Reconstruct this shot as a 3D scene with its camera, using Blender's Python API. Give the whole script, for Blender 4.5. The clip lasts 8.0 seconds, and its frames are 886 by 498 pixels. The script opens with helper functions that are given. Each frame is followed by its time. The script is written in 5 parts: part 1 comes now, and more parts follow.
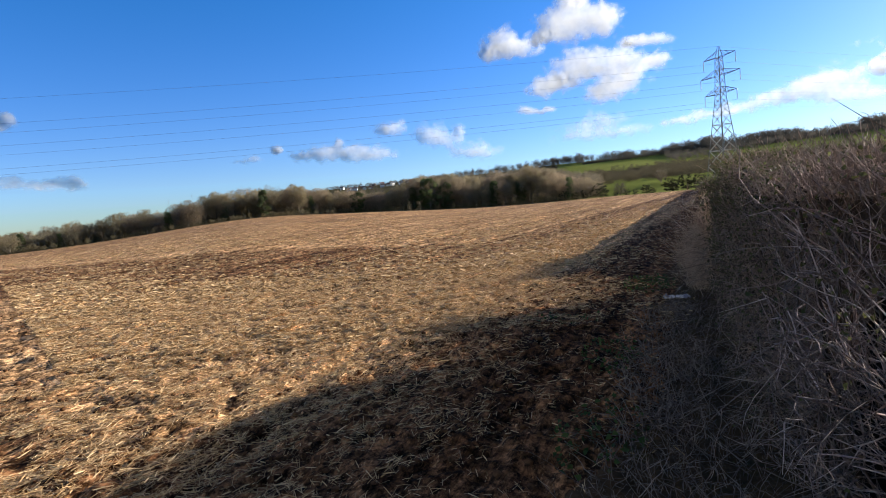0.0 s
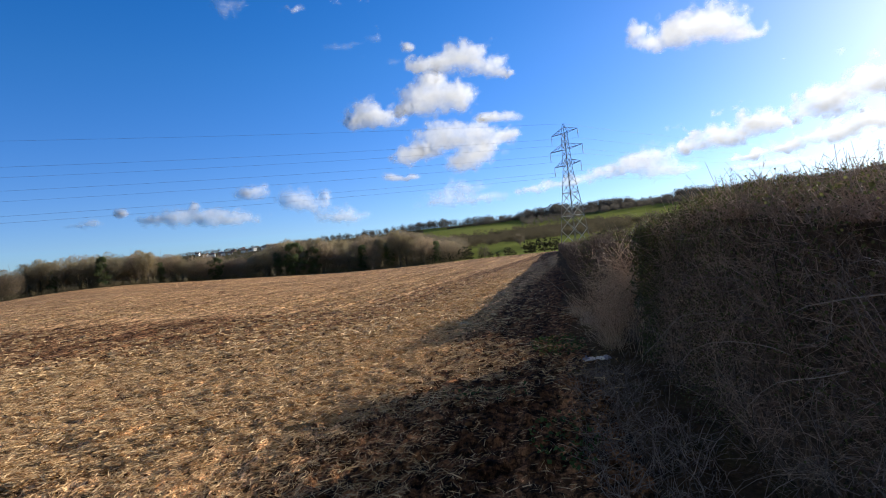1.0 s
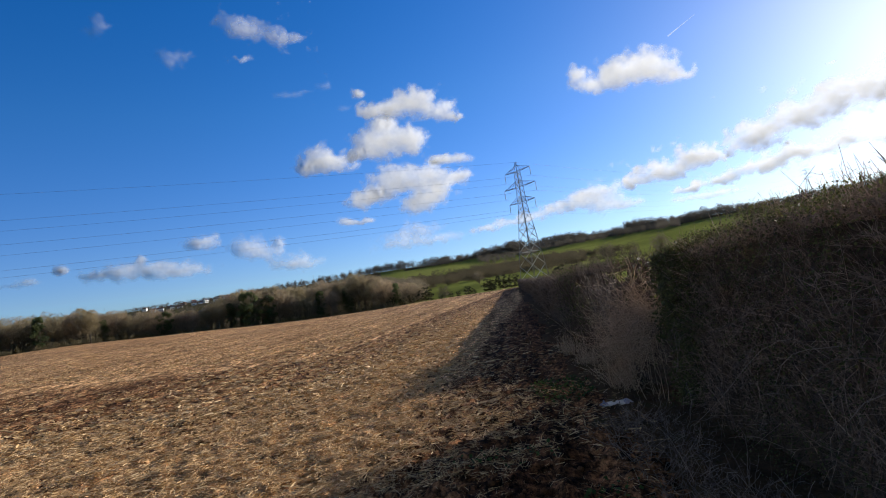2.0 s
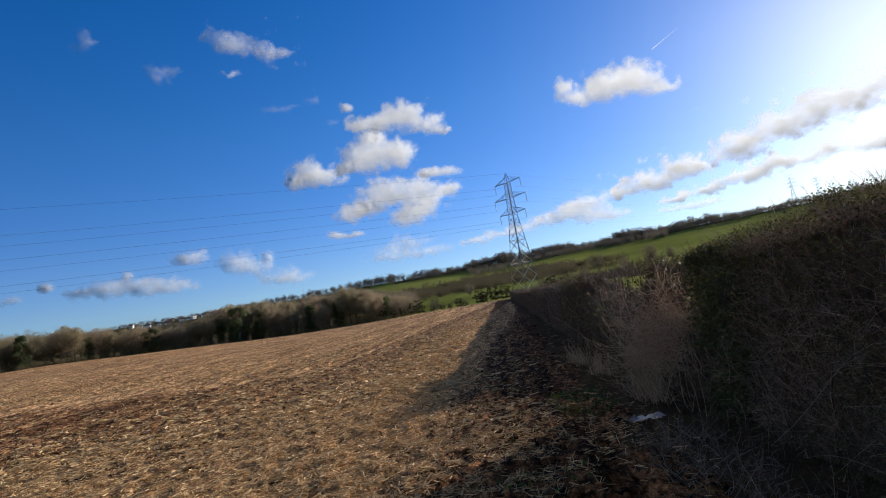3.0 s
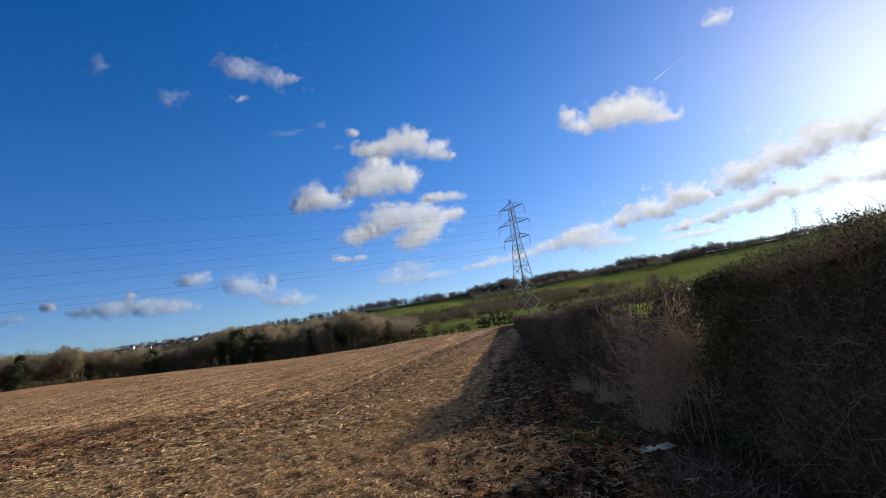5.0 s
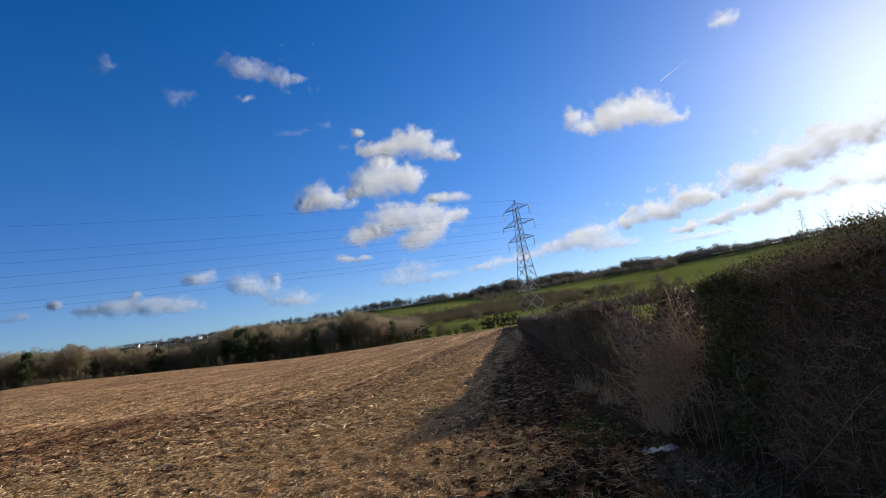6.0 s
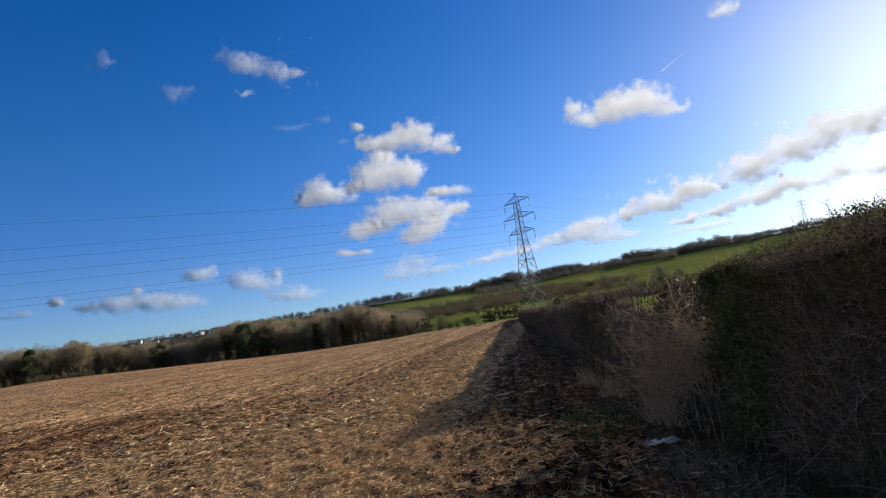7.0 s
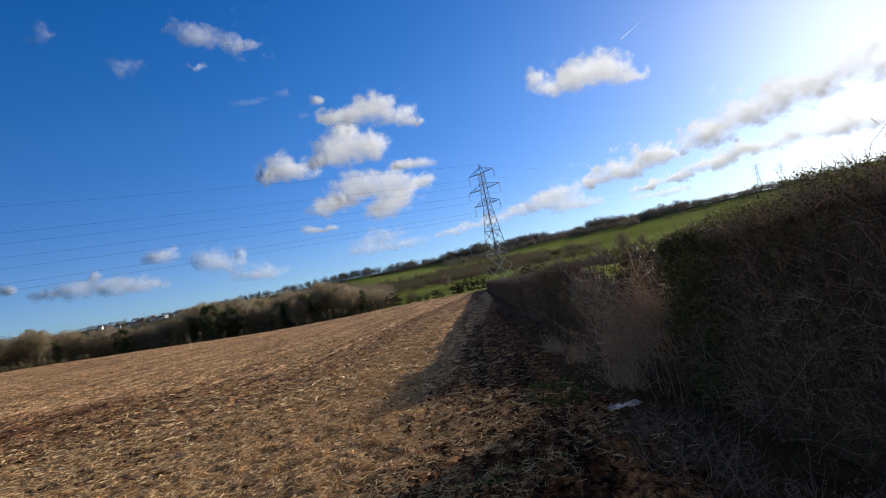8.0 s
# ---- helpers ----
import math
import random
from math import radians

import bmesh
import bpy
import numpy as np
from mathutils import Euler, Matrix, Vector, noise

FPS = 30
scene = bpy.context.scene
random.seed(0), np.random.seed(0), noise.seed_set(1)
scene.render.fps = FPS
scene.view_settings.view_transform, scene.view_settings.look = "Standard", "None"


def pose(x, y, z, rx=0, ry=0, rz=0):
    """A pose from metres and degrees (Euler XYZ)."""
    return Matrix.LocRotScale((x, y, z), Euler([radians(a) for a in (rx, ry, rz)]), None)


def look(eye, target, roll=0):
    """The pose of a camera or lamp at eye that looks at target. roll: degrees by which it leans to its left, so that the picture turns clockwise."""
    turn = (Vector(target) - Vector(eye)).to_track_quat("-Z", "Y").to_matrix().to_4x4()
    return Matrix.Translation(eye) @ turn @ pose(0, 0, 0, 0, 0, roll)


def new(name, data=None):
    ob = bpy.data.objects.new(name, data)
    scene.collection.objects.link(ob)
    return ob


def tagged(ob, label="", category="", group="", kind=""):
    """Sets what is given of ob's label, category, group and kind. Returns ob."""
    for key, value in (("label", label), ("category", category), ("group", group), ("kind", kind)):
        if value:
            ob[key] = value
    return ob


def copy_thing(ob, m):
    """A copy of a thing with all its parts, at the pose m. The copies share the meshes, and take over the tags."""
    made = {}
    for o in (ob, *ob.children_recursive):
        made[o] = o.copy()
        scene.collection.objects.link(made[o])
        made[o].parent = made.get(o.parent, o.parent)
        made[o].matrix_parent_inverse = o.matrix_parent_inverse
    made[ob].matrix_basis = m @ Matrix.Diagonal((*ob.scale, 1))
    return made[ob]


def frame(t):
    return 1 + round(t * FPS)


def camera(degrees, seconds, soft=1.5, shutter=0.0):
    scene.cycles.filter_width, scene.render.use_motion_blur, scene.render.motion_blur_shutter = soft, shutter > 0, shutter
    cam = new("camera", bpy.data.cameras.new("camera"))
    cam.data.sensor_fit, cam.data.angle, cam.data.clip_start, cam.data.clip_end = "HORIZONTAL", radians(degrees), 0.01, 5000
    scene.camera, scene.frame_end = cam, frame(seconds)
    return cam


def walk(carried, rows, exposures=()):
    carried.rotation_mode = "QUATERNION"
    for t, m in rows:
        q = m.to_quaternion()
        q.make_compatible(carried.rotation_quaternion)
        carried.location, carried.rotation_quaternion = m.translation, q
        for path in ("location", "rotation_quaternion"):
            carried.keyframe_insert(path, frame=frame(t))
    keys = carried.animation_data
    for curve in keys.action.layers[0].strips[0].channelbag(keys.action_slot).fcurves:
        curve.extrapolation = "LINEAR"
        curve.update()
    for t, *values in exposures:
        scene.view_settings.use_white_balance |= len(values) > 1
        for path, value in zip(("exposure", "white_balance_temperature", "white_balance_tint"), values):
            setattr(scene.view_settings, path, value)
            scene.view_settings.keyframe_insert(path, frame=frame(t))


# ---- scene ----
cam = camera(78.0, 8.0, soft=1.0)
PATH = [
    (0, 1.878, -2.513, 1.575, 85.88, 4.9, 25.5),
    (0.5, 1.38, -1.915, 1.52, 88.12, 4.3, 14.34),
    (1, 1.06, -1.485, 1.51, 91.3, 5.86, 11.67),
    (1.5, 0.762, -1.02, 1.54, 93.82, 7.4, 8.95),
    (3, 0.173, -0.13, 1.515, 96.21, 9.53, 6.33),
    (3.5, 0.142, -0.015, 1.523, 97.26, 9.27, 5.94),
    (4, 0.131, -0.032, 1.523, 97.86, 8.97, 6.05),
    (4.5, 0.133, -0.053, 1.509, 98.62, 8.89, 6.3),
    (6, 0.14, -0.1, 1.501, 98.96, 8.31, 6.97),
    (6.5, 0.142, -0.089, 1.501, 99.01, 8.52, 7.15),
    (7, 0.149, -0.048, 1.499, 98.31, 8.79, 7.12),
    (7.5, 0.157, -0.047, 1.504, 97.61, 8.89, 6.78),
    (8, 0.185, -0.018, 1.526, 94.92, 11.05, 3.86),
]
EXPOSURES = [(0, 1.22), (0.5, 1.14), (1, 1.0), (1.5, 0.86), (3, 0.66), (4.5, 0.58), (8, 0.63)]
walk(cam, [(t, pose(*p)) for t, *p in PATH], EXPOSURES)

# ---------------------------------------------------------------- light
SUN_AZ, SUN_EL = radians(39), radians(16)

world = bpy.data.worlds.new("sky")
scene.world = world
world.use_nodes = True
wn, wl = world.node_tree.nodes, world.node_tree.links
sky = wn.new("ShaderNodeTexSky")
sky.sky_type = 'NISHITA'
sky.sun_disc = False
sky.sun_elevation, sky.sun_rotation = SUN_EL, SUN_AZ
sky.altitude, sky.air_density, sky.dust_density, sky.ozone_density = 50, 1.0, 0.27, 2.6
hsv = wn.new("ShaderNodeHueSaturation")
hsv.inputs["Saturation"].default_value = 1.40
hsv.inputs["Hue"].default_value = 0.511
wl.new(sky.outputs[0], hsv.inputs["Color"])
tint = wn.new("ShaderNodeMix")
tint.data_type, tint.blend_type = 'RGBA', 'MULTIPLY'
tint.inputs[0].default_value = 1.0
tint.inputs[7].default_value = (0.94, 0.96, 1.10, 1)
up = wn.new("ShaderNodeTexCoord")
split = wn.new("ShaderNodeSeparateXYZ")
clear_air = wn.new("ShaderNodeValToRGB")
clear_air.color_ramp.elements[0].color = (0.58, 0.71, 1.02, 1)
clear_air.color_ramp.elements[1].position, clear_air.color_ramp.elements[1].color = 0.35, (1, 1, 1, 1)
air = wn.new("ShaderNodeMix")
air.data_type, air.blend_type = 'RGBA', 'MULTIPLY'
air.inputs[0].default_value = 1.0
wl.new(up.outputs["Generated"], split.inputs[0])
wl.new(split.outputs["Z"], clear_air.inputs[0])
wl.new(hsv.outputs[0], air.inputs[6])
wl.new(clear_air.outputs[0], air.inputs[7])
wl.new(air.outputs[2], tint.inputs[6])
wl.new(tint.outputs[2], wn["Background"].inputs["Color"])
wn["Background"].inputs["Strength"].default_value = 0.0836

sun = new("sun", bpy.data.lights.new("sun", 'SUN'))
sun.data.energy, sun.data.angle, sun.data.color = 4.5, radians(0.6), (1.0, 0.96, 0.90)
sun.matrix_world = look((0, 0, 50), (-math.sin(SUN_AZ) * math.cos(SUN_EL), -math.cos(SUN_AZ) * math.cos(SUN_EL), 50 - math.sin(SUN_EL)))


# ---------------------------------------------------------------- materials
class Mat:
    """A principled material with a few short cuts for its nodes."""

    def __init__(self, name, rough=0.8, spec=0.3, metal=0.0):
        self.m = bpy.data.materials.new(name)
        self.m.use_nodes = True
        self.t = self.m.node_tree
        self.p = self.t.nodes["Principled BSDF"]
        self.p.inputs["Roughness"].default_value = rough
        self.p.inputs["Specular IOR Level"].default_value = spec
        self.p.inputs["Metallic"].default_value = metal

    def node(self, kind, **values):
        n = self.t.nodes.new(kind)
        for k, v in values.items():
            n.inputs[k].default_value = v
        return n

    def link(self, a, b):
        self.t.links.new(a, b)

    def coords(self, stretch=(1, 1, 1), turn=0.0):
        tex = self.node("ShaderNodeTexCoord")
        mp = self.node("ShaderNodeMapping")
        mp.inputs["Scale"].default_value = stretch
        mp.inputs["Rotation"].default_value = (0, 0, turn)
        self.link(tex.outputs["Object"], mp.inputs["Vector"])
        return mp.outputs[0]

    def noise(self, scale, vec=None, detail=4.0, rough=0.6):
        n = self.node("ShaderNodeTexNoise", Scale=scale, Detail=detail, Roughness=rough)
        self.link(vec or self.coords(), n.inputs["Vector"])
        return n.outputs["Fac"]

    def ramp(self, fac, *stops):
        n = self.node("ShaderNodeValToRGB")
        r = n.color_ramp
        while len(r.elements) < len(stops):
            r.elements.new(0.5)
        for e, (pos, col) in zip(r.elements, stops):
            e.position, e.color = pos, (*col, 1)
        self.link(fac, n.inputs[0])
        return n.outputs[0]

    def mix(self, fac, a, b, blend='MIX'):
        n = self.t.nodes.new("ShaderNodeMix")
        n.data_type, n.blend_type = 'RGBA', blend
        for sock, v in ((n.inputs[0], fac), (n.inputs[6], a), (n.inputs[7], b)):
            if isinstance(v, (int, float)):
                sock.default_value = v
            elif isinstance(v, tuple):
                sock.default_value = (*v, 1)
            else:
                self.link(v, sock)
        return n.outputs[2]

    def color(self, c):
        if isinstance(c, tuple):
            self.p.inputs["Base Color"].default_value = (*c, 1)
        else:
            self.link(c, self.p.inputs["Base Color"])
        return self

    def bump(self, fac, strength=0.5, distance=0.02):
        n = self.node("ShaderNodeBump", Strength=strength, Distance=distance)
        self.link(fac, n.inputs["Height"])
        self.link(n.outputs[0], self.p.inputs["Normal"])
        return self

    def sum(self, a, factor, b):
        """a times factor plus b."""
        n = self.t.nodes.new("ShaderNodeMath")
        n.operation = 'MULTIPLY_ADD'
        self.link(a, n.inputs[0])
        n.inputs[1].default_value = factor
        if isinstance(b, (int, float)):
            n.inputs[2].default_value = b
        else:
            self.link(b, n.inputs[2])
        return n.outputs[0]

    def island(self):
        return self.node("ShaderNodeNewGeometry").outputs["Random Per Island"]

    def each(self):
        return self.node("ShaderNodeObjectInfo").outputs["Random"]


def twig_mat(name, dark, mid, pale, rough=0.75, through_light=0.0, most=0.55, spec=0.06):
    m = Mat(name, rough, spec)
    c = m.ramp(m.island(), (0.0, dark), (most, mid), (1.0, pale))
    m.color(m.mix(0.35, c, m.ramp(m.noise(60.0), (0.3, dark), (0.75, pale)), 'MIX'))
    if through_light:
        tr = m.node("ShaderNodeBsdfTranslucent")
        m.link(c, tr.inputs["Color"])
        mx = m.node("ShaderNodeMixShader", Fac=through_light)
        m.link(m.p.outputs[0], mx.inputs[1])
        m.link(tr.outputs[0], mx.inputs[2])
        m.link(mx.outputs[0], m.t.nodes["Material Output"].inputs["Surface"])
    return m.m


def crown_mat(name, dark, mid, pale):
    """Bare crowns and foliage: each tree and each spray differs a little."""
    m = Mat(name, 0.85, 0.15)
    c = m.ramp(m.island(), (0.0, dark), (0.5, mid), (1.0, pale))
    tint = m.ramp(m.each(), (0.0, (0.72, 0.70, 0.66)), (0.5, (1.0, 0.96, 0.9)), (1.0, (1.10, 1.03, 0.92)))
    c = m.mix(1.0, c, tint, 'MULTIPLY')
    m.color(c)
    tr = m.node("ShaderNodeBsdfTranslucent")
    m.link(c, tr.inputs["Color"])
    mx = m.node("ShaderNodeMixShader", Fac=0.55)
    m.link(m.p.outputs[0], mx.inputs[1])
    m.link(tr.outputs[0], mx.inputs[2])
    m.link(mx.outputs[0], m.t.nodes["Material Output"].inputs["Surface"])
    return m.m


def field_mat():
    m = Mat("stubble_soil", 0.95, 0.03)
    along = m.coords((9.0, 2.2, 5.0), radians(4))
    straw = m.noise(3.2, along, 8.0, 0.72)
    fine = m.noise(38.0, m.coords((1.0, 0.45, 1.0)), 6.0, 0.75)
    clod = m.noise(11.0, None, 8.0, 0.75)
    rows = m.noise(0.32, m.coords((1.0, 0.06, 1.0), radians(-3)), 3.0, 0.55)
    broad = m.noise(0.02, None, 3.0, 0.5)
    soil = m.ramp(clod, (0.41, (0.032, 0.014, 0.006)), (0.62, (0.27, 0.130, 0.058)))
    chaff = m.ramp(fine, (0.40, (0.085, 0.042, 0.017)), (0.60, (0.84, 0.525, 0.265)))
    mathn = m.t.nodes.new("ShaderNodeMath")
    mathn.operation = 'MULTIPLY_ADD'
    m.link(rows, mathn.inputs[0])
    mathn.inputs[1].default_value = 0.22
    mathn.inputs[2].default_value = -0.11
    # bands that the harvester left along the field, by their distance from the hedge
    sep = m.t.nodes.new("ShaderNodeSeparateXYZ")
    m.link(m.coords(), sep.inputs[0])
    lengthwise = m.sum(m.sum(sep.outputs["Y"], 0.05, -9.25), 1.0, m.sum(sep.outputs["X"], -1.0, 0.0))
    headland = m.sum(sep.outputs["Y"], 1 / 3, -8.0)
    turn = m.t.nodes.new("ShaderNodeMath")
    turn.operation = 'SMOOTH_MIN'
    m.link(lengthwise, turn.inputs[0])
    m.link(headland, turn.inputs[1])
    turn.inputs[2].default_value = 2.0
    far = m.t.nodes.new("ShaderNodeMapRange")
    far.inputs["From Min"].default_value, far.inputs["From Max"].default_value = -8.7, 1.3
    m.link(turn.outputs[0], far.inputs["Value"])
    wave = m.sum(m.noise(0.9, None, 6.0, 0.75), 0.14, far.outputs[0])
    # the first two stops are lowered to darken the ground in the hedge's shadow
    band = m.ramp(wave, (0.0, (0.22,) * 3), (0.12, (0.38,) * 3), (0.18, (0.68,) * 3), (0.33, (0.64,) * 3), (0.38, (0.42,) * 3), (0.72, (0.40,) * 3), (0.77, (0.5,) * 3), (0.80, (0.95,) * 3), (0.85, (0.58,) * 3), (1.0, (0.57,) * 3))
    lift = m.t.nodes.new("ShaderNodeMath")
    lift.operation = 'MULTIPLY_ADD'
    m.link(band, lift.inputs[0])
    lift.inputs[1].default_value = 0.66
    m.link(mathn.outputs[0], lift.inputs[2])
    less = m.t.nodes.new("ShaderNodeMath")
    less.inputs[1].default_value = -0.325
    m.link(lift.outputs[0], less.inputs[0])
    add = m.t.nodes.new("ShaderNodeMath")
    m.link(straw, add.inputs[0])
    m.link(less.outputs[0], add.inputs[1])
    cover = m.ramp(add.outputs[0], (0.46, (0, 0, 0)), (0.55, (1, 1, 1)))
    base = m.mix(cover, soil, chaff)
    # straw and soil flecks; the dark ones also paint in shadows between straws
    fleck = m.ramp(m.noise(4.5, m.coords((1.6, 1.0, 1.0), radians(20)), 6.0, 0.82), (0.44, (0.26, 0.23, 0.20)), (0.5, (1.0, 1.0, 1.0)), (0.56, (1.75, 1.66, 1.58)))
    base = m.mix(0.85, base, fleck, 'MULTIPLY')
    speck = m.ramp(m.noise(2.4, m.coords((1.6, 0.28, 1.0), radians(8)), 5.0, 0.85), (0.44, (0.42, 0.39, 0.36)), (0.5, (1.0, 1.0, 1.0)), (0.56, (1.5, 1.46, 1.42)))
    base = m.mix(0.8, base, speck, 'MULTIPLY')
    furrow = m.ramp(m.noise(1.3, m.coords((1.0, 0.035, 1.0), radians(-2)), 3.0, 0.6), (0.42, (0.50, 0.44, 0.40)), (0.52, (1.0, 1.0, 1.0)), (0.62, (1.2, 1.18, 1.14)))
    base = m.mix(0.8, base, furrow, 'MULTIPLY')
    m.color(m.mix(0.35, base, m.ramp(broad, (0.35, (0.6, 0.55, 0.5)), (0.65, (1.0, 0.95, 0.9))), 'MULTIPLY'))
    h = m.mix(0.5, fine, straw)
    m.bump(h, 0.6, 0.04)
    return m.m


def meadow_mat():
    m = Mat("meadow_grass", 1.0, 0.0)
    a, b = m.noise(0.012, None, 4.0), m.noise(0.25, None, 6.0, 0.7)
    c = m.ramp(a, (0.32, (0.135, 0.140, 0.038)), (0.5, (0.185, 0.200, 0.050)), (0.7, (0.235, 0.238, 0.070)))
    m.color(m.mix(0.5, c, m.ramp(b, (0.3, (0.6, 0.6, 0.5)), (0.7, (1.1, 1.1, 0.9))), 'MULTIPLY'))
    return m.bump(b, 0.6, 0.3).m


def scrub_floor_mat():
    m = Mat("scrub_floor", 1.0, 0.0)
    a, b = m.noise(0.05, None, 5.0, 0.7), m.noise(0.6, None, 5.0, 0.7)
    c = m.ramp(a, (0.35, (0.055, 0.049, 0.026)), (0.6, (0.095, 0.083, 0.042)))
    m.color(m.mix(0.5, c, m.ramp(b, (0.3, (0.5, 0.5, 0.5)), (0.7, (1.1, 1.05, 0.9))), 'MULTIPLY'))
    return m.bump(b, 0.8, 0.3).m


def verge_mat():
    m = Mat("hedge_foot_litter", 1.0, 0.02)
    a, b = m.noise(1.6, None, 5.0, 0.7), m.noise(24.0, None, 6.0, 0.75)
    c = m.ramp(a, (0.3, (0.055, 0.031, 0.017)), (0.52, (0.105, 0.062, 0.034)), (0.72, (0.075, 0.062, 0.024)))
    m.color(m.mix(0.6, c, m.ramp(b, (0.3, (0.4, 0.4, 0.4)), (0.7, (1.5, 1.4, 1.2))), 'MULTIPLY'))
    return m.bump(b, 0.9, 0.03).m


FIELD, MEADOW, SCRUB, VERGE = field_mat(), meadow_mat(), scrub_floor_mat(), verge_mat()
TWIG = twig_mat("thorn_twig", (0.046, 0.029, 0.021), (0.146, 0.090, 0.061), (0.360, 0.260, 0.186))
PALE_TWIG = twig_mat("pale_thorn_twig", (0.048, 0.024, 0.019), (0.180, 0.100, 0.076), (0.70, 0.53, 0.43), most=0.72, spec=0.2)
# lighter copy of the thorn twig: sun glare is put into the colour
GLARE_TWIG = twig_mat("glare_thorn_twig", (0.125, 0.078, 0.054), (0.30, 0.192, 0.132), (0.54, 0.375, 0.27))
STEM = twig_mat("thorn_stem", (0.036, 0.021, 0.012), (0.085, 0.053, 0.031), (0.150, 0.101, 0.065))
CANE = twig_mat("dry_cane", (0.060, 0.037, 0.028), (0.162, 0.108, 0.078), (0.396, 0.300, 0.234), spec=0.2)
STRAW = twig_mat("cut_straw", (0.22, 0.115, 0.046), (0.56, 0.345, 0.15), (0.88, 0.64, 0.35), 0.6, 0.15, most=0.6)
DEAD_GRASS = twig_mat("dead_grass", (0.36, 0.238, 0.150), (0.66, 0.46, 0.305), (0.92, 0.72, 0.51), 0.8, 0.4)
IVY = twig_mat("ivy_leaf", (0.044, 0.041, 0.015), (0.082, 0.079, 0.026), (0.155, 0.146, 0.052), 0.65, 0.40, spec=0.07)
WEED = twig_mat("weed_leaf", (0.027, 0.041, 0.011), (0.054, 0.077, 0.018), (0.108, 0.135, 0.036), 0.5, 0.2)
BARK = crown_mat("tree_bark", (0.15, 0.127, 0.093), (0.22, 0.188, 0.137), (0.29, 0.25, 0.19))
CROWN = crown_mat("bare_crown", (0.24, 0.186, 0.128), (0.31, 0.244, 0.167), (0.38, 0.300, 0.206))
OLIVE = crown_mat("olive_crown", (0.225, 0.190, 0.118), (0.29, 0.245, 0.152), (0.36, 0.303, 0.188))
SHRUB_BROWN = crown_mat("bramble_brown", (0.11, 0.092, 0.056), (0.17, 0.145, 0.086), (0.25, 0.215, 0.13))
EVERGREEN = crown_mat("evergreen_crown", (0.070, 0.092, 0.042), (0.115, 0.145, 0.062), (0.160, 0.190, 0.085))
SHRUB_LEAF = crown_mat("shrub_leaf", (0.024, 0.026, 0.014), (0.038, 0.040, 0.022), (0.058, 0.060, 0.032))
HILL_CROWN = crown_mat("hill_crown", (0.118, 0.100, 0.072), (0.150, 0.127, 0.092), (0.184, 0.156, 0.112))
SLOPE_SCRUB = crown_mat("slope_scrub", (0.052, 0.045, 0.028), (0.076, 0.066, 0.041), (0.108, 0.092, 0.058))
FAR_CROWN = crown_mat("far_crown", (0.078, 0.071, 0.062), (0.100, 0.091, 0.079), (0.126, 0.114, 0.098))


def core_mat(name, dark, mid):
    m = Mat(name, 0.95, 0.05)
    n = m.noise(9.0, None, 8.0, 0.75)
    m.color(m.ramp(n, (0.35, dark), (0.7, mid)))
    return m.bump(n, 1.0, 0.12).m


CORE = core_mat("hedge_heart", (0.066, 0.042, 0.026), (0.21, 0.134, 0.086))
# near-black copy: shade in the gaps of the near hedge put into the colour
SHADED_CORE = core_mat("shaded_hedge_heart", (0.007, 0.0045, 0.003), (0.034, 0.020, 0.013))


def steel_mat(name, dark, light):
    m = Mat(name, 0.55, 0.4, 0.2)
    n = m.noise(1.2, None, 4.0)
    m.color(m.ramp(n, (0.3, dark), (0.7, light)))
    return m.m


def plain_mat(name, a, b, scale=3.0, rough=0.8, metal=0.0, spec=0.3):
    m = Mat(name, rough, spec, metal)
    n = m.noise(scale)
    return m.color(m.ramp(n, (0.3, a), (0.7, b))).bump(n, 0.2, 0.02).m


SOIL = plain_mat("worked_soil", (0.045, 0.021, 0.010), (0.17, 0.080, 0.036), 30.0, 0.95, 0.0, 0.02)
STEEL = steel_mat("weathered_steel", (0.13, 0.124, 0.11), (0.21, 0.20, 0.175))
# the braces take a lighter tone than the legs
BRACE_STEEL = steel_mat("pale_steel", (0.38, 0.36, 0.31), (0.54, 0.515, 0.44))
CABLE = plain_mat("weathered_conductor", (0.12, 0.12, 0.13), (0.18, 0.18, 0.19), 2.0, 0.6, 0.4)
GLASSY = plain_mat("insulator_porcelain", (0.35, 0.37, 0.38), (0.5, 0.52, 0.52), 4.0, 0.25, 0.0, 0.5)
RENDERED = plain_mat("cream_render", (0.66, 0.63, 0.56), (0.78, 0.75, 0.69), 0.8)
BRICK = plain_mat("red_brick_wall", (0.24, 0.14, 0.10), (0.33, 0.20, 0.145), 1.2)
ROOF_TILE = plain_mat("clay_roof", (0.12, 0.065, 0.05), (0.20, 0.11, 0.08), 1.5)
SLATE = plain_mat("slate_roof", (0.07, 0.07, 0.075), (0.12, 0.12, 0.125), 1.5)
DARK_GLASS = plain_mat("house_glass", (0.02, 0.025, 0.03), (0.04, 0.045, 0.05), 1.0, 0.15, 0.0, 0.5)
PLASTIC = plain_mat("white_plastic_film", (0.60, 0.51, 0.43), (0.80, 0.70, 0.60), 12.0, 0.35)
BLUE_PRINT = plain_mat("blue_print_film", (0.20, 0.17, 0.20), (0.34, 0.29, 0.32), 10.0, 0.35)


